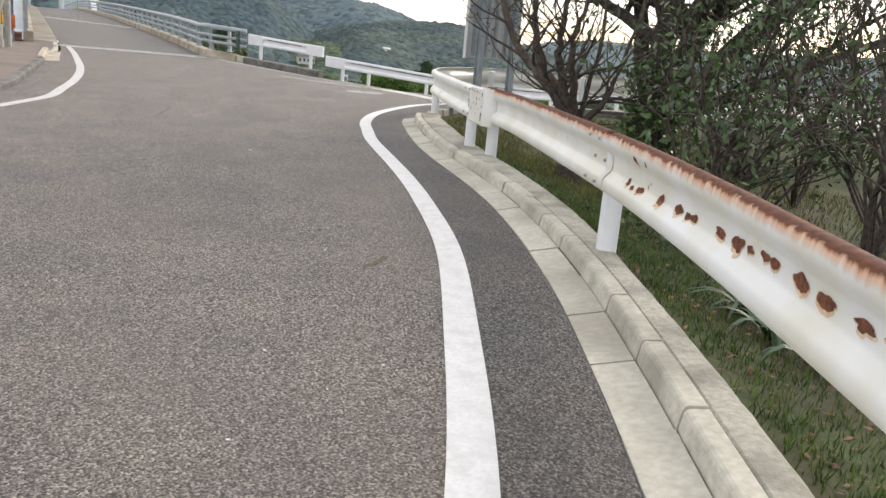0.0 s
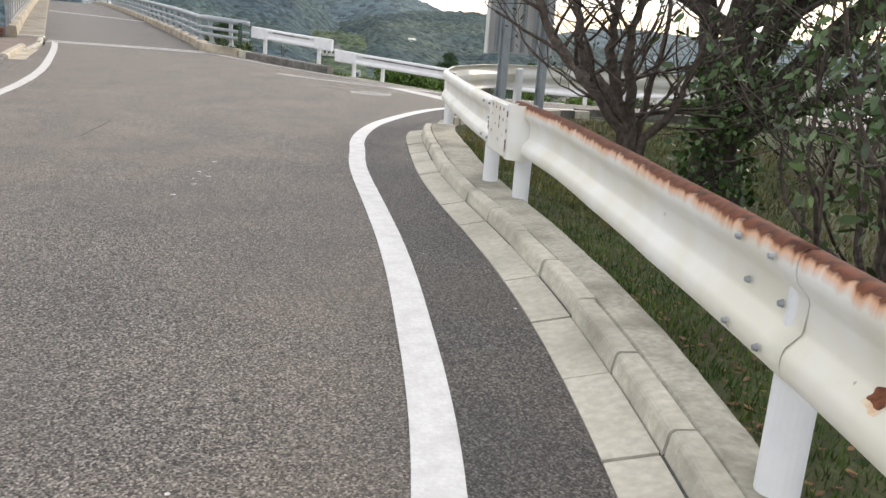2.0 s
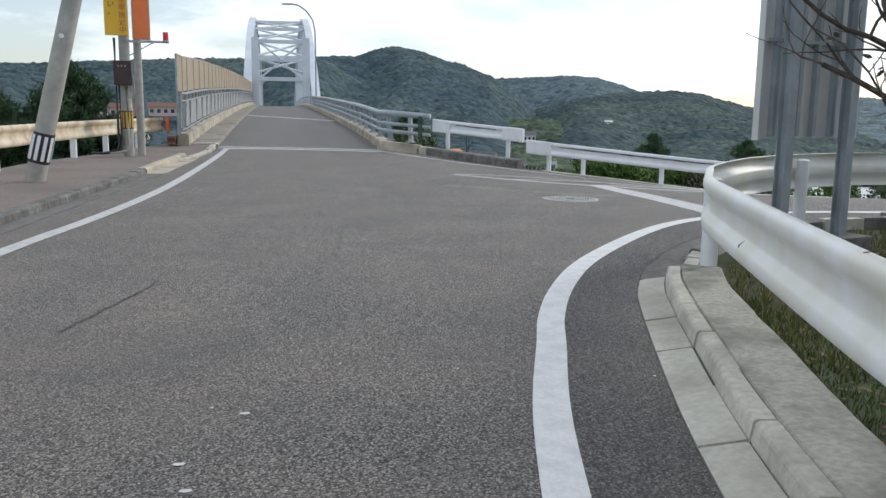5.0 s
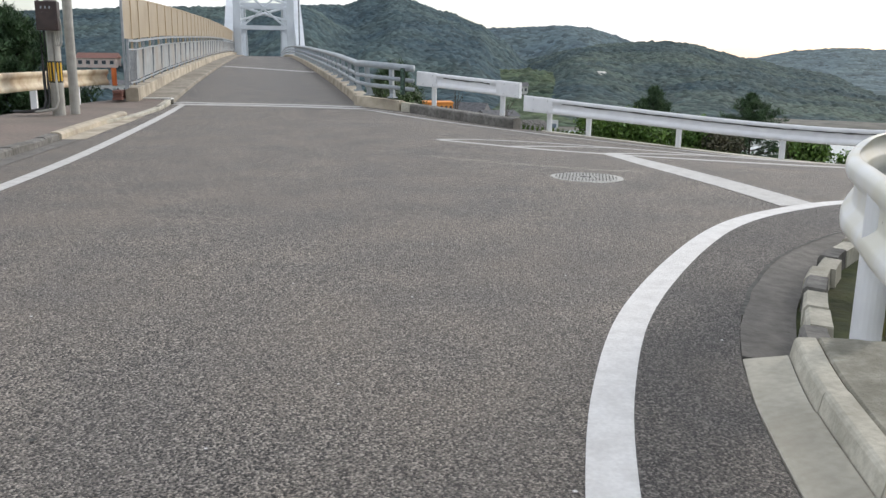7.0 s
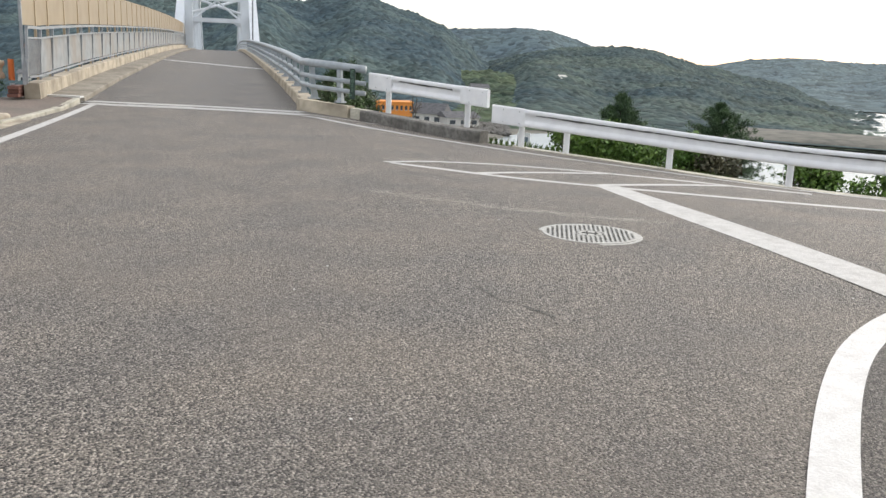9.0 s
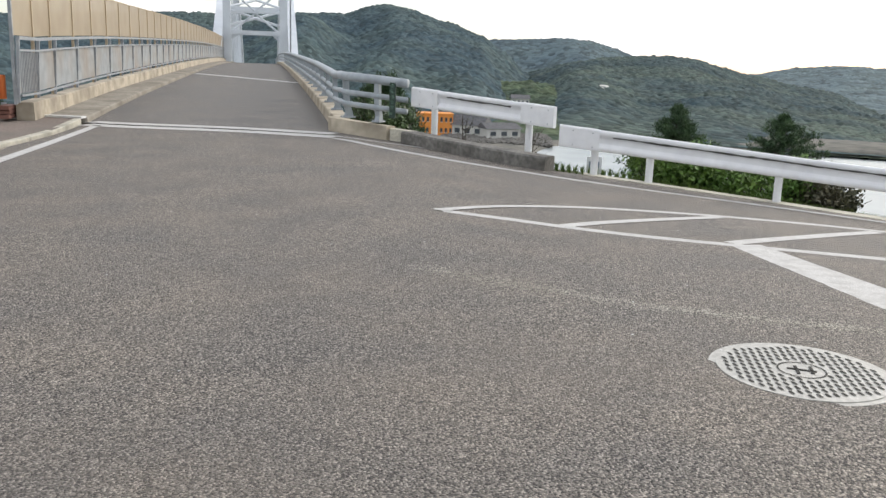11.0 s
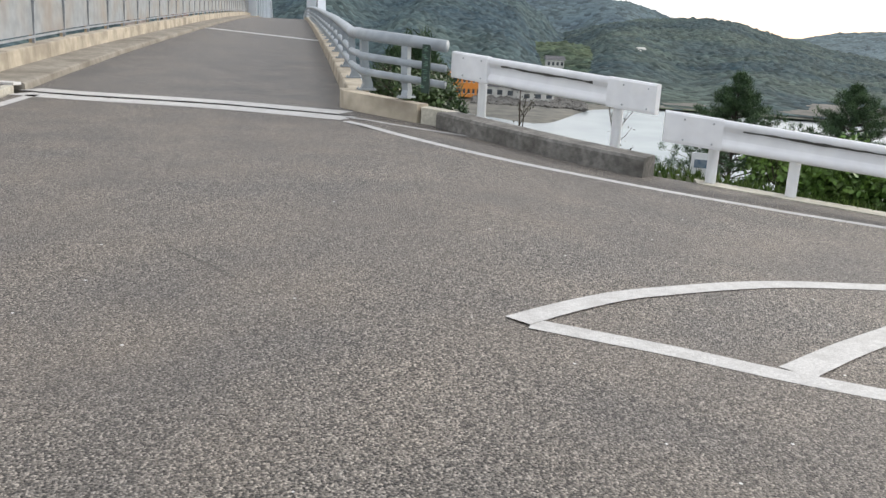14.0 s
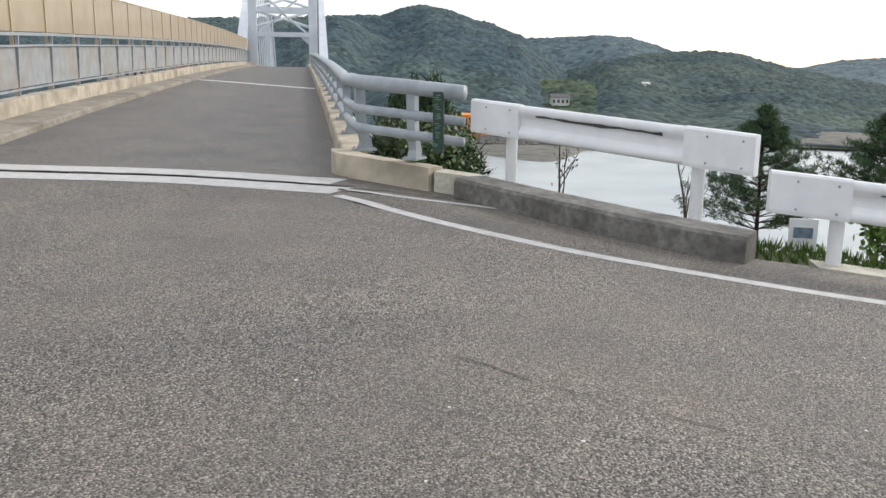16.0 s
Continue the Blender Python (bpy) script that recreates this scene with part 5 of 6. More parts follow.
# signal pole with box, cables, signs and lamp
PX, PY = -0.62, 25.4
signal_pole = thing("signal_pole", "grey steel warning signal pole with control box and signs", "signal pole")
part("pole", cyl(bmesh.new(), (PX, PY, 0.0), (PX, PY, 5.2), 0.115, 0.105, 20), POLE, signal_pole)
part("rear_pole", cyl(bmesh.new(), (PX + 0.22, PY + 0.3, 0.0), (PX + 0.22, PY + 0.3, 5.0), 0.085, 0.08, 18), POLE, signal_pole)
cb = part("control_box", box(bmesh.new(), PX + 0.0, PY - 0.24, 1.78, 0.36, 0.22, 0.50, bevel=0.012), BROWN_BOX, signal_pole, "dark brown control box")
for k in range(3):
    part("indicator", box(bmesh.new(), PX - 0.08 + 0.07 * k, PY - 0.353, 1.92, 0.025, 0.008, 0.04), STEEL, cb)
part("box_door", box(bmesh.new(), PX, PY - 0.353, 1.70, 0.31, 0.008, 0.28, bevel=0.003), BROWN_BOX, cb)
for x, r, m, z1 in ((PX - 0.17, 0.028, BLACK, 2.5), (PX - 0.11, 0.022, BLACK, 1.55), (PX + 0.03, 0.024, POLE, 1.5)):
    pts = [Vector((x, PY - 0.15, z1)), Vector((x, PY - 0.15, 0.6)), Vector((x + 0.01, PY - 0.16, 0.3)), Vector((x - 0.03, PY - 0.2, 0.16)), Vector((x - 0.3, PY - 0.28, 0.11)), Vector((x - 0.55, PY - 0.2, 0.11))]
    part("conduit", recalc(tube(bmesh.new(), pts, r, 8)), m, signal_pole, "", True)
for k in range(3):
    pts = [Vector((PX + 0.10 + 0.035 * k + 0.03 * math.sin(a), PY - 0.2 - 0.01 * k, 1.62 + 0.26 * math.cos(a) - 0.1)) for a in [i * math.pi / 8 for i in range(17)]]
    part("cable_loop", recalc(tube(bmesh.new(), pts, 0.011, 6)), POLE, signal_pole, "pale cable loop", True)
tape = part("hazard_tape", cyl(bmesh.new(), (PX, PY, 0.62), (PX, PY, 1.0), 0.119, 0.119, 20, False), BLACK, signal_pole, "black and yellow tape")
for k in range(5):
    a = -math.pi / 2 + (k - 2) * 0.55
    part("yellow_stripe", box(bmesh.new(), PX + 0.121 * math.cos(a), PY + 0.121 * math.sin(a), 0.81, 0.006, 0.03, 0.33, math.degrees(a)), YELLOW, tape)
sign_y = part("sign_board", box(bmesh.new(), PX - 0.10, PY - 0.22, 3.52, 0.46, 0.03, 1.95, bevel=0.006), YELLOW, signal_pole, "yellow upright warning board")
sign_o = part("sign_board", box(bmesh.new(), PX + 0.36, PY - 0.02, 3.45, 0.34, 0.03, 1.9, 25, bevel=0.006), ORANGE, signal_pole, "orange upright board")
part("sign_edge", box(bmesh.new(), PX + 0.36, PY - 0.0, 3.45, 0.37, 0.02, 1.94, 25), STEEL, sign_o)


def lettering(text, x, z, size, material, parent):
    for k, ch in enumerate(text):
        c = bpy.data.curves.new("character", "FONT")
        c.body, c.size, c.align_x, c.align_y, c.extrude = ch, size, "CENTER", "CENTER", 0.001
        c.materials.append(material)
        ob = new("character", c)
        ob.parent = parent
        ob.matrix_basis = pose(x, PY - 0.2375, z - size * 1.02 * k, 90, 0, 0)


lettering("中は大型車接近中", PX + 0.03, 3.72, 0.150, INK, sign_y)
lettering("お待ち下さい。", PX - 0.19, 3.93, 0.150, BLACK, sign_y)
arm = part("lamp_arm", box(bmesh.new(), PX + 0.45, PY - 0.1, 2.44, 0.95, 0.05, 0.05), STEEL, signal_pole)
part("arm_stay", cyl(bmesh.new(), (PX + 0.12, PY - 0.1, 2.15), (PX + 0.6, PY - 0.1, 2.42), 0.012, 0.012, 6), STEEL, signal_pole)
lamp = part("warning_lamp", cyl(bmesh.new(), (PX + 0.86, PY - 0.1, 2.47), (PX + 0.86, PY - 0.1, 2.64), 0.06, 0.055, 16), RED, signal_pole, "red warning lamp")
part("lamp_base", cyl(bmesh.new(), (PX + 0.86, PY - 0.1, 2.44), (PX + 0.86, PY - 0.1, 2.475), 0.065, 0.065, 16), STEEL, lamp)

# ------------------------------------------------------------------ road sign seen from behind
road_sign = thing("road_sign", "large road sign seen from its grey aluminium back on two posts", "road sign")
SA = math.degrees(math.atan2(0.52, 1.5))
sm = pose(7.055, 12.85, 0, 0, 0, SA)
part("panel", box(bmesh.new(), 0.04, 0.05, 2.28, 1.305, 0.02, 2.7, m=sm), SIGN_BACK, road_sign)
for x in (-0.61, 0.69):
    part("edge_channel", box(bmesh.new(), x, 0.03, 2.28, 0.026, 0.06, 2.72, m=sm), SIGN_BACK, road_sign)
for x in (-0.44, -0.13, 0.09, 0.34):
    part("stiffener", box(bmesh.new(), x, 0.015, 2.28, 0.045, 0.05, 2.66, m=sm), STEEL_BLUE, road_sign)
for z in (1.75, 2.4, 3.1):
    part("crossbar", box(bmesh.new(), 0.04, 0.0, z, 1.26, 0.03, 0.03, m=sm), STEEL_BLUE, road_sign)
for x in (-0.368, 0.448):
    bm = bmesh.new()
    ends = [[bm.verts.new(sm @ Vector((x + a, -0.08 + b, z))) for a, b in ((-0.05, -0.05), (0.05, -0.05), (0.05, -0.041), (0.005, -0.041), (0.005, 0.041), (0.05, 0.041), (0.05, 0.05), (-0.05, 0.05), (-0.05, 0.041), (-0.005, 0.041), (-0.005, -0.041), (-0.05, -0.041))] for z in (-0.4, 3.6)]
    for k in range(12):
        bm.faces.new((ends[0][k], ends[0][(k + 1) % 12], ends[1][(k + 1) % 12], ends[1][k]))
    bm.faces.new(ends[1])
    recalc(bm)
    part("post", bm, STEEL_BLUE, road_sign, "blue-grey steel channel post")
part("footing", box(bmesh.new(), 0.45, -0.08, -0.09, 0.44, 0.40, 0.30, bevel=0.02, m=sm), CONCRETE_OLD, road_sign, "dark concrete footing")

# ------------------------------------------------------------------ manhole cover
manhole = thing("manhole_cover", "round cast-iron manhole cover with slotted pattern", "manhole cover")
MX, MY, MR = 6.27, 16.69, 0.375
mz = G(MX, MY)
part("frame_ring", cyl(bmesh.new(), (MX, MY, mz - 0.03), (MX, MY, mz + 0.004), MR, MR, 48), IRON, manhole)
part("lid", cyl(bmesh.new(), (MX, MY, mz - 0.02), (MX, MY, mz + 0.008), MR - 0.03, MR - 0.03, 48), IRON, manhole)
slot_mesh = bpy.data.meshes.new("slot")
slot_mesh.from_pydata([(-0.0075, -0.012, 0), (-0.003, -0.018, 0), (0.003, -0.018, 0), (0.0075, -0.012, 0), (0.0075, 0.012, 0), (0.003, 0.018, 0), (-0.003, 0.018, 0), (-0.0075, 0.012, 0)], [], [tuple(range(8))])
for i in range(-11, 12):
    for j in range(-8, 9):
        x, y = 0.036 * i + (0.018 if j % 2 else 0), 0.046 * j
        if 0.115 < math.hypot(x, y) < MR - 0.055:
            place("slot", slot_mesh, IRON_HOLE, manhole).location = (MX + x, MY + y, mz + 0.0105)
bm = bmesh.new()
ring = [bm.verts.new((MX + r * math.cos(a), MY + r * math.sin(a), mz + 0.0105)) for r in (0.10, 0.092) for a in [2 * math.pi * k / 32 for k in range(32)]]
for k in range(32):
    bm.faces.new((ring[k], ring[(k + 1) % 32], ring[32 + (k + 1) % 32], ring[32 + k]))
part("emblem_ring", bm, IRON_HOLE, manhole)
bm = bmesh.new()
for a, b in (((-0.05, 0.03), (0.05, -0.03)), ((-0.04, -0.04), (0.0, 0.05)), ((0.02, -0.05), (0.06, 0.03))):
    d2 = Vector((b[0] - a[0], b[1] - a[1], 0))
    box(bm, MX + (a[0] + b[0]) / 2, MY + (a[1] + b[1]) / 2, mz + 0.0095, d2.length, 0.012, 0.006, math.degrees(math.atan2(d2.y, d2.x)))
part("emblem", bm, IRON_HOLE, manhole)


# ------------------------------------------------------------------ plants
class Wood:
    """Collects tubes of a tree as plain lists."""

    def __init__(self, seed):
        self.v, self.f, self.tips, self.r = [], [], [], random.Random(seed)
        self.clear = 0.75

    def tube(self, pts, radii, n=7):
        base = len(self.v)
        for i, p in enumerate(pts):
            d = (pts[min(i + 1, len(pts) - 1)] - pts[max(i - 1, 0)]).normalized()
            u = d.orthogonal().normalized()
            w = d.cross(u)
            for k in range(n):
                a = 2 * math.pi * k / n
                rr = radii[i] * (1 + 0.12 * math.sin(3 * a + i))
                self.v.append(p + u * (rr * math.cos(a)) + w * (rr * math.sin(a)))
        for i in range(len(pts) - 1):
            for k in range(n):
                a, b = base + i * n + k, base + i * n + (k + 1) % n
                self.f.append((a, b, b + n, a + n))

    def limb(self, p, d, length, r, depth, bend=0.25, rise=0.1, kids=(2, 4), taper=0.55):
        if r < 0.12 and min(outside(q.x, q.y, POLY) for q in (p, p + d.normalized() * length * 0.6, p + d.normalized() * length)) < self.clear:
            return
        n = 5 if depth else 4
        pts, radii = [p.copy()], [r]
        q, dd = p.copy(), d.normalized()
        for i in range(n):
            dd = (dd + Vector((self.r.uniform(-bend, bend), self.r.uniform(-bend, bend), self.r.uniform(-bend, bend) + rise))).normalized()
            q = q + dd * (length / n)
            pts.append(q.copy())
            radii.append(r * (1 - (1 - taper) * (i + 1) / n))
        self.tube(pts, radii, 8 if r > 0.06 else 5 if r > 0.015 else 3)
        if depth == 0:
            self.tips += pts[1:]
            return
        for _ in range(self.r.randint(*kids)):
            i = self.r.randint(2, n)
            side = Vector((self.r.uniform(-1, 1), self.r.uniform(-1, 1), self.r.uniform(-0.3, 0.8))).normalized()
            self.limb(pts[i], dd * 0.6 + side * 0.75, length * self.r.uniform(0.5, 0.75), radii[i] * 0.6, depth - 1, bend, rise, kids, taper)
        self.limb(pts[-1], dd, length * 0.65, radii[-1], depth - 1, bend, rise, kids, taper)


def leaf_mesh(points, per, spread, size, rnd, droop=0.3, narrow=0.45):
    """Many single leaves scattered round points: each a folded diamond."""
    v, f = [], []
    for p in points:
        for _ in range(per):
            c = p + Vector((rnd.gauss(0, spread), rnd.gauss(0, spread), rnd.gauss(0, spread * 0.8)))
            if c.y < 16 and c.x < 5.8 and outside(c.x, c.y, POLY) < 0.7:
                continue
            a = Vector((rnd.uniform(-1, 1), rnd.uniform(-1, 1), rnd.uniform(-1, 0.6) - droop)).normalized()
            b = a.cross(Vector((rnd.uniform(-1, 1), rnd.uniform(-1, 1), rnd.uniform(-1, 1)))).normalized()
            s = size * rnd.uniform(0.6, 1.35)
            k = len(v)
            nrm = a.cross(b) * (0.08 * s)
            v += [c, c + a * s * 0.3 + b * s * narrow * 0.45, c + a * s * 0.7 + b * s * narrow * 0.36 + nrm, c + a * s + nrm * 2, c + a * s * 0.7 - b * s * narrow * 0.36 + nrm, c + a * s * 0.3 - b * s * narrow * 0.45]
            f.append(tuple(range(k, k + 6)))
    return v, f


def tree(name, label, base, stems, bark, leaf, seed, per, spread, size, group="", leaf_name="leaves", keep=1.0, category="tree"):
    w = Wood(seed)
    w.clear = 0.75 if name != "sapling" else 0.0
    b = Vector(base)
    for d, length, r, depth, bend, rise, kids in stems:
        w.limb(b, Vector(d), length, r, depth, bend, rise, kids)
    t = thing(name, label, category, group)
    raw("wood", w.v, w.f, bark, t, smooth=True)
    if per:
        tips = [p for p in w.tips if w.r.random() < keep]
        v, f = leaf_mesh(tips, per, spread, size, w.r)
        raw(leaf_name, v, f, leaf, t)
    return t, w


# bare many-stemmed tree behind the rail
bare = thing("bare_tree", "bare grey-brown tree with many crooked stems", "tree")
w = Wood(11)
w.clear = 0.4
root = Vector((5.98, 8.58, -0.65))
STEMS = (((5.88, 8.60, 0.42), (5.64, 8.85, 0.81), (5.76, 9.45, 0.97), (5.79, 10.0, 1.29), (5.76, 10.25, 1.75), (5.7, 10.5, 2.8)), ((5.9, 8.6, 0.44), (5.79, 8.72, 0.70), (5.76, 9.15, 0.93), (5.71, 9.3, 1.25), (5.76, 9.4, 1.60), (5.7, 9.5, 2.9)),
         ((5.86, 8.6, 0.48), (5.66, 8.65, 1.04), (5.64, 8.6, 1.31), (5.66, 8.6, 1.6), (5.8, 8.7, 2.9)), ((5.94, 8.6, 0.44), (5.69, 8.4, 0.98), (5.60, 8.3, 1.31), (5.63, 8.2, 1.6), (5.8, 8.0, 2.8)),
         ((6.02, 8.5, 0.36), (6.16, 8.4, 0.55), (6.26, 8.3, 0.85), (6.5, 8.3, 1.6), (6.7, 8.4, 2.6)), ((6.1, 8.7, 0.4), (6.4, 8.9, 1.1), (6.5, 9.0, 2.0), (6.7, 9.1, 3.0)))
for j, st in enumerate(STEMS):
    pts = [root.copy()]
    for a, b in zip((root, *[Vector(q) for q in st]), [Vector(q) for q in st]):
        for k in range(1, 4):
            pts.append(a.lerp(b, k / 3) + Vector((w.r.uniform(-0.025, 0.025), w.r.uniform(-0.025, 0.025), 0)))
    rad = [0.078 - 0.045 * i / (len(pts) - 1) - 0.006 * j for i in range(len(pts))]
    w.tube(pts, [max(0.016, q) for q in rad], 9)
    for i in range(3, len(pts)):
        for _ in range(1 if w.r.random() < 0.72 else 0):
            side = Vector((w.r.uniform(-1, 1), w.r.uniform(-1, 1), w.r.uniform(0.0, 0.9)))
            w.limb(pts[i], side, w.r.uniform(0.5, 0.95), rad[i] * 0.42, 2, 0.24, 0.06, (1, 3))
w.tube([root + Vector((0, 0, -0.2)), root + Vector((0, 0, 0.15)), root + Vector((-0.02, 0.02, 0.5))], [0.21, 0.17, 0.12], 12)
raw("wood", w.v, w.f, BARK_GREY, bare, smooth=True)
v, f = leaf_mesh([p for p in w.tips if w.r.random() < 0.10], 2, 0.05, 0.045, w.r)
raw("leaves", v, f, LEAF_DULL, bare)
# large ivy-grown tree
big, bw = tree("evergreen_tree", "large dark-barked tree with ivy on its trunk", (8.3, 10.0, -0.8),
               [((0.02, 0.05, 1.0), 1.25, 0.36, 0, 0.03, 0.1, (0, 0))], BARK, LEAF, 21, 0, 0.2, 0.09)
w = Wood(22)
for d, length, r, dp in (((-0.18, 0.16, 1.0), 2.8, 0.21, 3), ((0.62, -0.50, 0.78), 2.6, 0.21, 3), ((0.36, -0.26, 0.92), 2.6, 0.17, 3), ((0.1, 0.5, 0.9), 2.6, 0.14, 3), ((0.9, -0.7, 0.45), 2.6, 0.10, 3), ((-0.3, -0.4, 0.9), 2.2, 0.08, 3)):
    w.limb(Vector((8.33, 10.02, 0.22)), Vector(d), length, r, dp, 0.14, 0.06, (2, 4), 0.66)
raw("branchwork", w.v, w.f, BARK, big, smooth=True)
tips = [p for p in w.tips if w.r.random() < 0.75]
v, f = leaf_mesh(tips, 9, 0.26, 0.10, w.r)
raw("crown", v, f, LEAF, big)
iv = []
for _ in range(520):
    a, h = w.r.uniform(0, 6.28), w.r.uniform(-0.7, 1.1)
    iv.append(Vector((8.31 + 0.36 * math.cos(a) + 0.02 * h, 10.02 + 0.36 * math.sin(a), h)))
v, f = leaf_mesh(iv, 3, 0.09, 0.085, w.r, narrow=0.8)
raw("ivy", v, f, IVY, big, "glossy ivy leaves on the trunk")

# tangled shrubs along the bank
shrubs = [((5.1, 5.2), 1.9, 31, LEAF), ((6.9, 5.0), 3.4, 33, LEAF_DULL), ((7.6, 7.2), 2.7, 35, LEAF), ((8.6, 6.0), 3.9, 36, LEAF_DULL), 
          ((9.6, 8.3), 2.8, 38, LEAF), ((6.3, 3.2), 3.3, 40, LEAF_DULL), ((10.6, 10.2), 2.4, 45, LEAF_DULL), ((5.9, 1.2), 2.0, 46, LEAF), ((8.2, 3.6), 3.6, 47, LEAF)]
for (x, y), h, seed, lf in shrubs:
    r0 = random.Random(seed)
    stems = [((r0.uniform(-0.8, 0.8), r0.uniform(-0.8, 0.8), 1.0), h * r0.uniform(0.52, 0.75), r0.uniform(0.018, 0.04), 2, 0.32, 0.02, (3, 4)) for _ in range(7)]
    tree("shrub", "tangled twiggy shrub with sparse dull leaves" if lf is LEAF_DULL else "dense twiggy evergreen shrub", (x, y, land(x, y) - 0.05), stems, BARK_GREY, lf, seed, 5 if lf is LEAF else 1, 0.14, 0.066, "bank shrubs", keep=0.8 if lf is LEAF else 0.45, category="shrub")

# pines on the slope towards the sea
def pine(x, y, top, width, seed, group="pines"):
    r0 = random.Random(seed)
    z0 = land(x, y)
    w = Wood(seed)
    hgt = top - z0
    w.tube([Vector((x, y, z0 - 0.2)), Vector((x + 0.15, y, z0 + hgt * 0.5)), Vector((x + 0.05, y, top - 0.15))], [0.16, 0.11, 0.03], 8)
    pts = []
    tiers = 19
    for k in range(tiers):
        t = k / (tiers - 1)
        z = top - min(hgt * 0.85, 5.4) * (1 - t) - 0.15
        rad = width * 0.5 * min(1.0, 1.35 * (1 - t)) ** 0.85 + 0.22
        for _ in range(11 if t < 0.8 else 7):
            a, rr = r0.uniform(0, 6.28), rad * r0.uniform(0.45, 1.0)
            e = Vector((x + rr * math.cos(a), y + rr * math.sin(a), z + 0.25 * rr + r0.uniform(-0.1, 0.15)))
            s = Vector((x + 0.1, y, z - 0.1))
            w.tube([s, s.lerp(e, 0.5) + Vector((0, 0, -0.04)), e], [0.03, 0.02, 0.008], 4)
            pts += [s.lerp(e, q) for q in (0.55, 0.8, 1.0)]
    t = thing("pine_tree", "dark green pine with upturned needle tufts", "tree", group)
    raw("trunk", w.v, w.f, BARK, t, smooth=True)
    v, f = [], []
    for p in pts:
        for _ in range(58):
            c = p + Vector((r0.gauss(0, 0.10), r0.gauss(0, 0.10), r0.gauss(0, 0.09)))
            a = Vector((r0.uniform(-1, 1), r0.uniform(-1, 1), r0.uniform(0.0, 1.4))).normalized() * r0.uniform(0.14, 0.28)
            b = a.cross(Vector((r0.uniform(-1, 1), r0.uniform(-1, 1), r0.uniform(-1, 1)))).normalized() * 0.017
            k = len(v)
            v += [c - b, c + b, c + a]
            f.append((k, k + 1, k + 2))
    raw("crown", v, f, NEEDLE, t)


pine(25.8, 56.7, -0.55, 6.8, 51)
pine(33.2, 58.0, -0.9, 7.6, 52)
pine(34.0, 41.0, -0.4, 3.4, 54)
pine(-3.3, 32.5, 2.1, 3.6, 55)
pine(-5.1, 31.2, 1.3, 3.6, 56)
pine(-6.9, 29.0, 0.9, 3.6, 57)
pine(-8.6, 24.0, 0.5, 3.6, 60)
pine(6.75, 33.6, 0.75, 1.6, 58)


def bush(x, y, top, radius, seed, leaf, label, size=0.068, per=1500):
    r0 = random.Random(seed)
    z0 = land(x, y)
    w = Wood(seed)
    w.clear = 0.0
    for _ in range(9):
        w.limb(Vector((x + r0.uniform(-0.3, 0.3) * radius, y + r0.uniform(-0.3, 0.3) * radius, z0 - 0.05)), Vector((r0.uniform(-0.7, 0.7), r0.uniform(-0.7, 0.7), 1)), max(0.3, (top - z0) * 0.7), 0.014, 1, 0.3, 0.05, (2, 3))
    t = thing("bush", label, "bush", "roadside bushes")
    raw("stems", w.v, w.f, BARK_GREY, t)
    lumps = [(r0.uniform(-0.75, 0.75) * radius, r0.uniform(-0.75, 0.75) * radius, r0.uniform(0.35, 0.8), r0.uniform(0.28, 0.5) * radius) for _ in range(12)]
    pts = []
    for _ in range(per):
        lx, ly, lz, lr = r0.choice(lumps)
        d3 = Vector((r0.gauss(0, 1), r0.gauss(0, 1), r0.gauss(0, 1))).normalized() * lr * r0.uniform(0.7, 1.05)
        pts.append(Vector((x + lx + d3.x, y + ly + d3.y, max(z0 + 0.02, z0 + (top - z0) * lz + d3.z))))
    v, f = leaf_mesh(pts, 3, 0.05, size, r0, narrow=0.7)
    raw("leaves", v, f, leaf, t)


for i, (x, y, top, rad, lf) in enumerate([(10.55, 26.5, 0.0, 0.6, LEAF_BRIGHT), (11.0, 26.5, 0.0, 0.8, LEAF_BRIGHT), (11.8, 26.0, -0.05, 0.7, LEAF_BRIGHT), (12.7, 25.4, -0.3, 0.55, LEAF_DULL), (13.7, 24.2, -0.2, 0.55, LEAF_BRIGHT),
                                          (14.8, 23.2, -0.3, 0.6, LEAF_BRIGHT), (15.9, 22.0, -0.35, 0.7, LEAF), (17.2, 20.6, -0.2, 0.8, LEAF_BRIGHT), (18.8, 18.6, -0.2, 0.9, LEAF), (11.4, 29.2, -1.3, 0.9, LEAF), (12.6, 28.0, -1.3, 1.0, LEAF),
                                          (20.4, 30.0, -3.0, 1.8, LEAF), (24.0, 34.0, -4.2, 2.4, LEAF), (16.0, 31.5, -3.2, 1.7, LEAF_BRIGHT), (8.9, 30.8, -1.5, 0.8, LEAF), (6.5, 30.2, 0.35, 0.42, LEAF), (6.45, 31.2, 0.5, 0.5, LEAF), (6.6, 32.4, 0.6, 0.6, LEAF)]):
    bush(x, y, top, rad, 70 + i, lf, "bright green leafy bush behind the rail" if lf is LEAF_BRIGHT else "dark green leafy bush on the slope")

for k, (x, y, h) in enumerate(((7.46, 28.3, 0.5), (8.5, 27.5, 0.6))):
    tree("sapling", "small bare sapling behind the kerb", (x, y, land(x, y)), [((0.05 * (-1) ** k, 0.0, 1), h, 0.016, 1, 0.15, 0.1, (3, 5)), ((0.2, 0.1, 1), h * 0.8, 0.012, 1, 0.2, 0.1, (2, 4))], BARK_GREY, LEAF_DULL, 90 + k, 2, 0.04, 0.04, "saplings", keep=0.5 if k else 1.0)

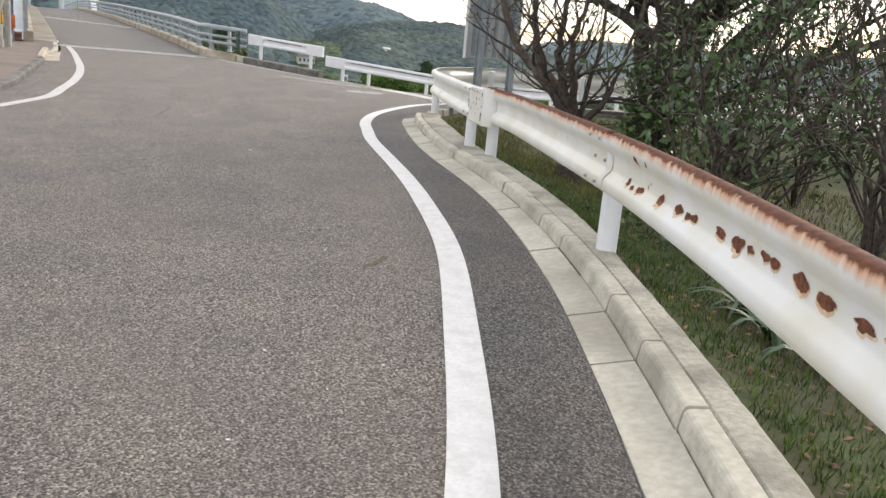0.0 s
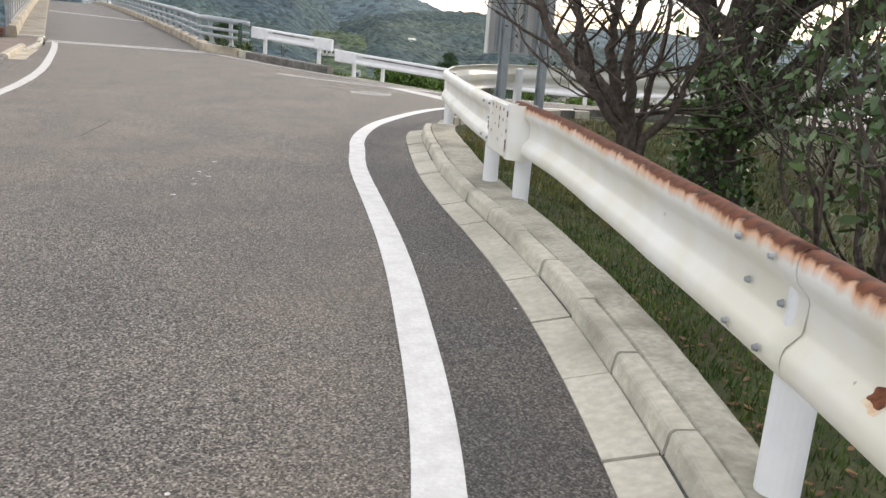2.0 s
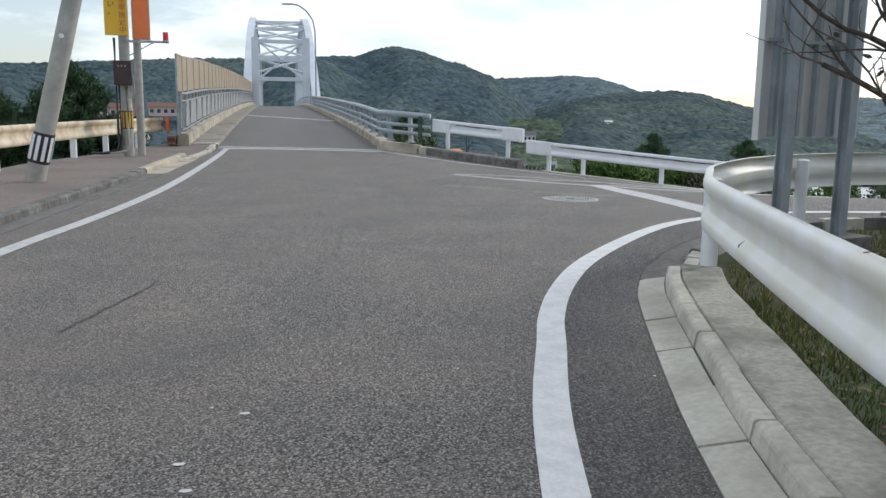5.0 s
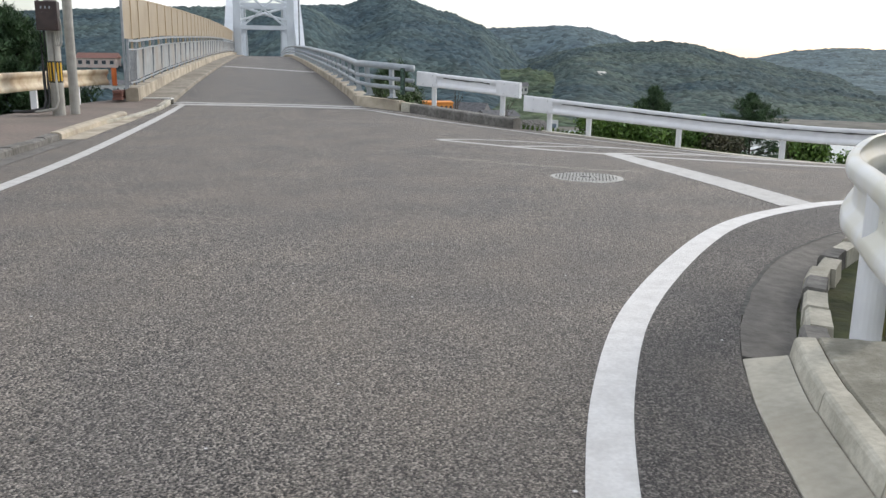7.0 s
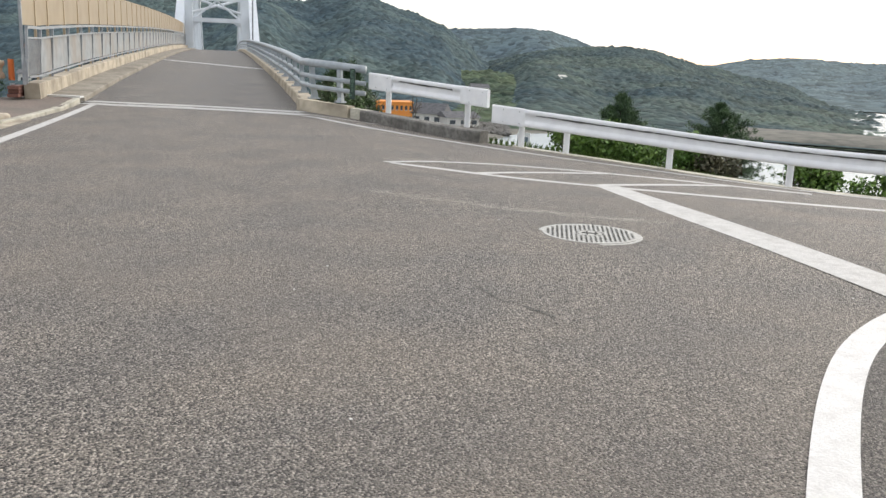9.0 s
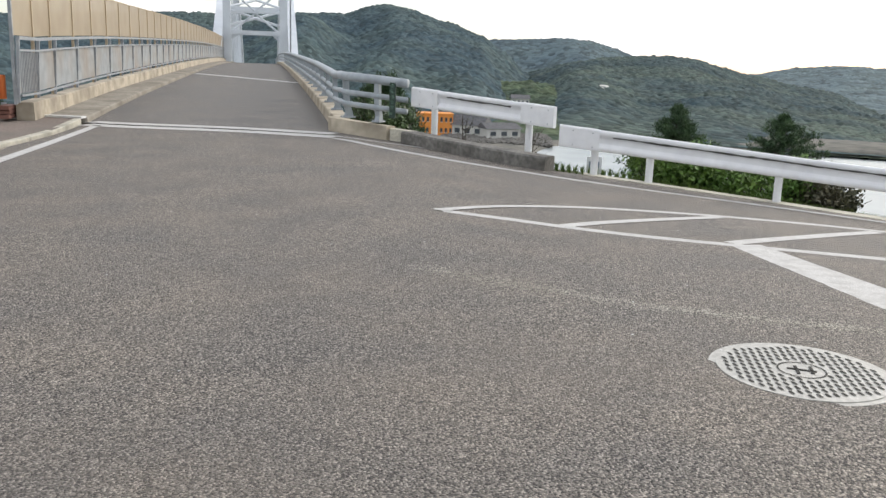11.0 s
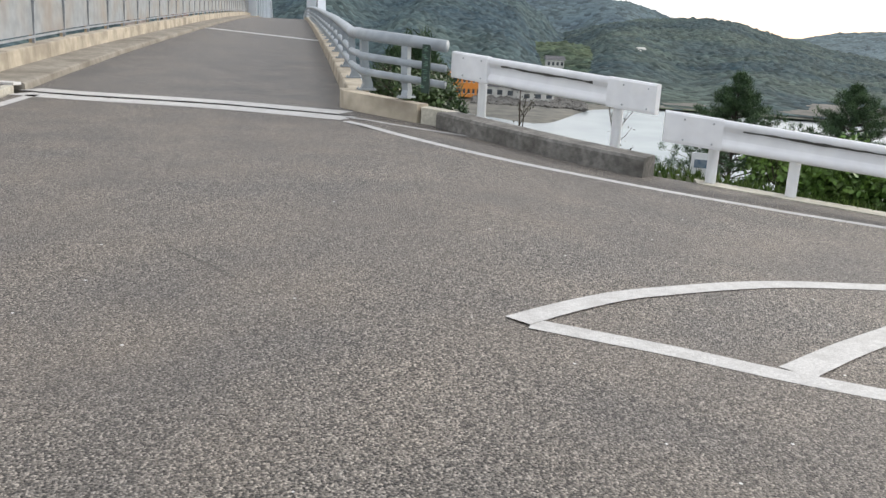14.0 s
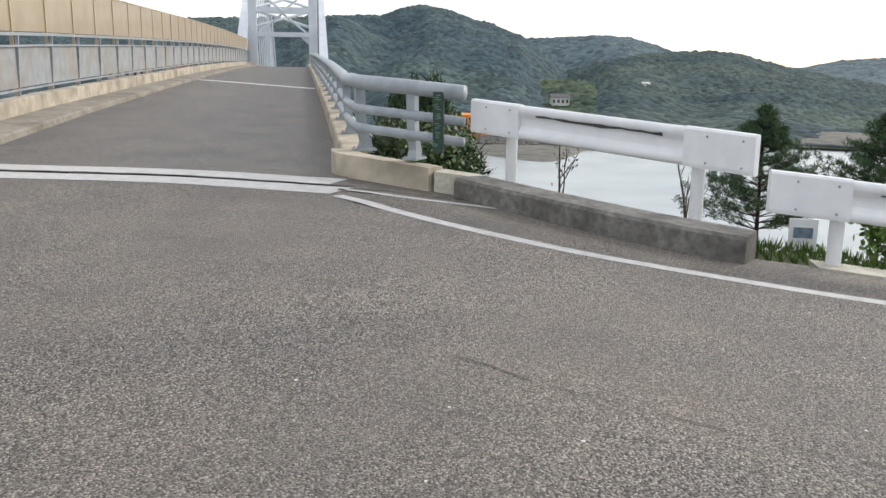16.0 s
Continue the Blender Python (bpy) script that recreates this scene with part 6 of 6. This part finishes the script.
# grass, dead leaves and strap-leaved plant on the bank
def scatter(name, label, n, material, size, region, seed, kind="grass"):
    r0 = random.Random(seed)
    v, f = [], []
    while len(f) < n:
        x, y = region(r0)
        z = land(x, y)
        k = len(v)
        a = r0.uniform(0, 6.28)
        s = size * r0.uniform(0.5, 1.3)
        if kind == "grass":
            lean = Vector((r0.uniform(-0.5, 0.5), r0.uniform(-0.5, 0.5), 1)) * s
            b = Vector((math.cos(a), math.sin(a), 0)) * s * 0.09
            c = Vector((x, y, z - 0.005))
            v += [c - b, c + b, c + lean]
            f.append((k, k + 1, k + 2))
        else:
            b = Vector((math.cos(a), math.sin(a), r0.uniform(-0.3, 0.3))) * s
            b2 = Vector((-math.sin(a), math.cos(a), r0.uniform(-0.3, 0.3))) * s * 0.5
            c = Vector((x, y, z + 0.012))
            v += [c - b, c - b2, c + b, c + b2]
            f.append((k, k + 1, k + 2, k + 3))
    tagged(raw(name, v, f, material), label, "grass" if kind == "grass" else "leaf litter", kind="stuff")


def bank(r0):
    i = r0.randrange(40, len(GUT))
    p, n = GUT[i], Vector((0.9, -0.42, 0))
    o = 0.64 + 3.6 * r0.random() ** 1.6
    return p.x + n.x * o + r0.uniform(-0.1, 0.1), p.y + n.y * o + r0.uniform(-0.1, 0.1)


def inner(r0):
    while True:
        x, y = 5.2 + 6 * r0.random(), 5.0 + 8.6 * r0.random() ** 0.6
        if outside(x, y, POLY) > 0.55:
            return x, y


def verge(r0):
    i = len(rail_b_line) - 1 - r0.randrange(0, 80)
    p, n = rail_b_line[i], normals(rail_b_line)[i]
    o = 0.15 + 1.4 * r0.random()
    return p.x + n.x * o, p.y + n.y * o


GRASS_DRY = mat("dry_grass_blades", (0.105, 0.115, 0.03), (0.215, 0.21, 0.065), 0.85, 3, 4, island=0.4)
scatter("grass_bank", "short green grass and moss on the bank", 60000, GRASS, 0.045, bank, 5)
scatter("grass_inner", "patchy yellow-green grass under the trees", 14000, GRASS_DRY, 0.09, inner, 6)
scatter("grass_verge", "weedy green grass on the sea verge", 9000, GRASS, 0.10, verge, 7)
scatter("leaf_litter", "scattered brown dead leaves on the bank", 3500, DRY, 0.022, bank, 8, "leaf")
scatter("leaf_litter_inner", "brown dead leaves under the trees", 3500, DRY, 0.03, inner, 9, "leaf")

strap = thing("strap_leaf_plant", "clump of arching dark green strap leaves", "plant")
r0 = random.Random(3)
for cx, cy in ((3.35, 2.85), (3.6, 3.25), (3.25, 2.45)):
    for k in range(14):
        a, ln = r0.uniform(0, 6.28), r0.uniform(0.3, 0.5)
        v, f = [], []
        for i in range(6):
            t = i / 5
            c = Vector((cx + math.cos(a) * ln * t * 0.9, cy + math.sin(a) * ln * t * 0.9, land(cx, cy) + ln * (1.1 * t - 0.95 * t * t)))
            b = Vector((-math.sin(a), math.cos(a), 0)) * 0.022 * (1 - t ** 2 * 0.9)
            v += [c - b, c + b]
            if i:
                f.append((2 * i - 2, 2 * i - 1, 2 * i + 1, 2 * i))
        raw("leaf", v, f, STRAP, strap)

# ------------------------------------------------------------------ far shore: buildings, jetty, boats of colour
def house(name, label, x, y, z, w, d, h, yaw, wall, roof, floors=2, bays=5, flat=False, roof_h=2.0):
    t = thing(name, label, "building")
    m = pose(x, y, z, 0, 0, yaw)
    part("wall", box(bmesh.new(), 0, 0, h / 2, w, d, h, m=m), wall, t)
    bm = bmesh.new()
    if flat:
        box(bm, 0, 0, h + 0.15, w + 0.4, d + 0.4, 0.3, m=m)
    else:
        a = [bm.verts.new(m @ Vector(p)) for p in ((-w / 2 - 0.5, -d / 2 - 0.5, h), (w / 2 + 0.5, -d / 2 - 0.5, h), (w / 2 + 0.5, d / 2 + 0.5, h), (-w / 2 - 0.5, d / 2 + 0.5, h), (-w / 2 - 0.3, 0, h + roof_h), (w / 2 + 0.3, 0, h + roof_h))]
        for q in ((0, 1, 5, 4), (2, 3, 4, 5), (0, 4, 3), (1, 2, 5), (3, 2, 1, 0)):
            bm.faces.new([a[i] for i in q])
    part("roof", recalc(bm), roof, t)
    for fl in range(floors):
        for b in range(bays):
            wx = -w / 2 + w * (b + 0.5) / bays
            wz = h * (fl + 0.55) / floors
            win = part("window", box(bmesh.new(), wx, -d / 2 - 0.02, wz, w / bays * 0.5, 0.1, h / floors * 0.4, m=m), GLASS_DARK, t)
            part("sill", box(bmesh.new(), wx, -d / 2 - 0.06, wz - h / floors * 0.22, w / bays * 0.56, 0.2, 0.12, m=m), HOUSE_WHITE, win)
    return t


def spot(azd, r, z=SEA):
    return 4.5 + r * math.sin(radians(azd)), 16 + r * math.cos(radians(azd)), z


def far_left(azd, r, z):
    return 2.3 + r * math.sin(radians(azd)), 5.5 + r * math.cos(radians(azd)), z


house("harbour_building", "bright orange two-storey harbour building", *spot(11.0, 221, -16.0), 9.4, 8.0, 5.4, -6, HOUSE_ORANGE, HOUSE_ORANGE, 2, 8, True)
house("harbour_shed", "small house with dark pitched roof by the harbour", *spot(13.6, 220, -16.0), 8.0, 8.0, 3.0, -30, HOUSE_WHITE, ROOF, 1, 3, roof_h=2.6)
house("harbour_shed", "low pale shed by the harbour", *spot(15.4, 216, -16.0), 9, 7, 2.6, 10, HOUSE_WHITE, ROOF, 1, 3, roof_h=1.4)
house("village_house", "pale house with dark roof near the shore", *spot(8.6, 223, -16.0), 9, 8, 5.0, 8, HOUSE_WHITE, ROOF, 2, 4)
house("village_house", "pale house with grey roof near the shore", *spot(7.0, 218, -16.0), 8, 7, 4.0, -12, HOUSE_WHITE, ROOF, 1, 4)
for k, (x, y, z) in enumerate(((136.2, 354.5, -7.0), (141.6, 361.5, -6.8), (143.9, 359.0, -7.2), (146.8, 359.8, -7.9), (139.0, 352.0, -7.6))):
    house("hillside_house", "white house among trees on the hillside", x, y, z, (3.4, 2.6, 3.0, 2.2, 2.6)[k], 3, 2.0 + 0.3 * (k % 3), 14 * k - 30, HOUSE_WHITE, ROOF if k % 2 else HOUSE_WHITE, 1, 2, roof_h=0.8)
house("hillside_house", "pale house at the foot of the hill", 92.4, 308.5, -11.4, 6, 6, 2.8, -10, HOUSE_WHITE, ROOF, 1, 4, roof_h=1.3)
house("near_house", "pinkish house with red-brown roof on the far slope", *far_left(-7.0, 330, -3.4), 9.5, 8.0, 3.2, 6, HOUSE_PINK, ROOF_RED, 1, 4, roof_h=1.6)
house("near_house", "beige house with red-brown roof on the far slope", *far_left(-9.75, 330, -4.0), 13.0, 8.0, 3.2, -4, HOUSE_PINK, ROOF_RED, 1, 5, roof_h=1.8)
house("near_house", "long pale house low on the far slope", *far_left(-9.6, 285, -12.6), 17.0, 7.0, 4.4, 2, HOUSE_WHITE, ROOF, 1, 6, roof_h=1.2)

sh = [spot(a, r) for a, r in ((-40, 214), (-25, 210), (-5, 206), (6, 200), (10, 191), (13, 181), (15.2, 174), (16.6, 176), (17.8, 190), (19.3, 212), (22, 222), (26, 228), (31, 229), (40, 234), (60, 240))]
bm = bmesh.new()
rows = []
for p in curve([(q[0], q[1]) for q in sh], 3.0):
    out = Vector((p.x - 4.5, p.y - 16, 0))
    far = out.length
    out.normalize()
    rows.append([bm.verts.new((4.5 + out.x * r, 16 + out.y * r, SEA + h + 0.12 * noise.noise((p.x * 0.2, p.y * 0.2, r * 0.1)))) for r, h in ((far - 1.5, -0.4), (far, 0.05), (0.5 * (far + 236), 0.5), (236, 1.1), (262, 2.0))])
for a, b in zip(rows, rows[1:]):
    for k in range(4):
        bm.faces.new((a[k], a[k + 1], b[k + 1], b[k]))
tagged(finish("far_shore", bm, SAND, smooth=True), "grey-brown tidal sand along the far shore", "shore", kind="structure")
bm = bmesh.new()
r0 = random.Random(77)
for k in range(620):
    a = r0.uniform(11.6, 18.9)
    t = r0.random()
    q = spot(a, 206 + 17 * t, SEA + 0.5 + 1.3 * t)
    size = r0.uniform(0.35, 0.95)
    m = Matrix.Translation(q) @ Matrix.Rotation(r0.uniform(0, 6), 4, "Z") @ Matrix.Diagonal((size * 1.4, size, size * 0.8, 1))
    for v in bmesh.ops.create_icosphere(bm, subdivisions=1, radius=1.0, matrix=m)["verts"]:
        v.co += Vector((r0.uniform(-0.2, 0.2), r0.uniform(-0.2, 0.2), r0.uniform(-0.2, 0.2))) * size
tagged(finish("breakwater_rocks", bm, CONCRETE_OLD), "heap of dark boulders along the harbour shore", "rocks", kind="stuff")

board = thing("notice_board", "small white notice board with a blue picture", "sign")
bx, by = 9.45, 27.1
bz = -1.12
bmx = pose(bx, by, bz, 0, 0, -25)
part("board", box(bmesh.new(), 0, 0, 0.78, 0.25, 0.02, 0.30, m=bmx), WHITE_CARD, board)
part("picture", box(bmesh.new(), 0, -0.012, 0.80, 0.17, 0.006, 0.10, m=bmx), BLUE_CARD, board)
part("stake", box(bmesh.new(), 0, 0.025, 0.30, 0.03, 0.03, 0.85, m=bmx), STEEL, board)
tarp = thing("tarpaulin", "blue tarpaulin bundle behind the rail", "tarpaulin")
part("sheet", box(bmesh.new(), 16.6, 21.9, G(14, 25) - 0.25, 0.9, 0.6, 0.3, -40, bevel=0.08), TARP, tarp)
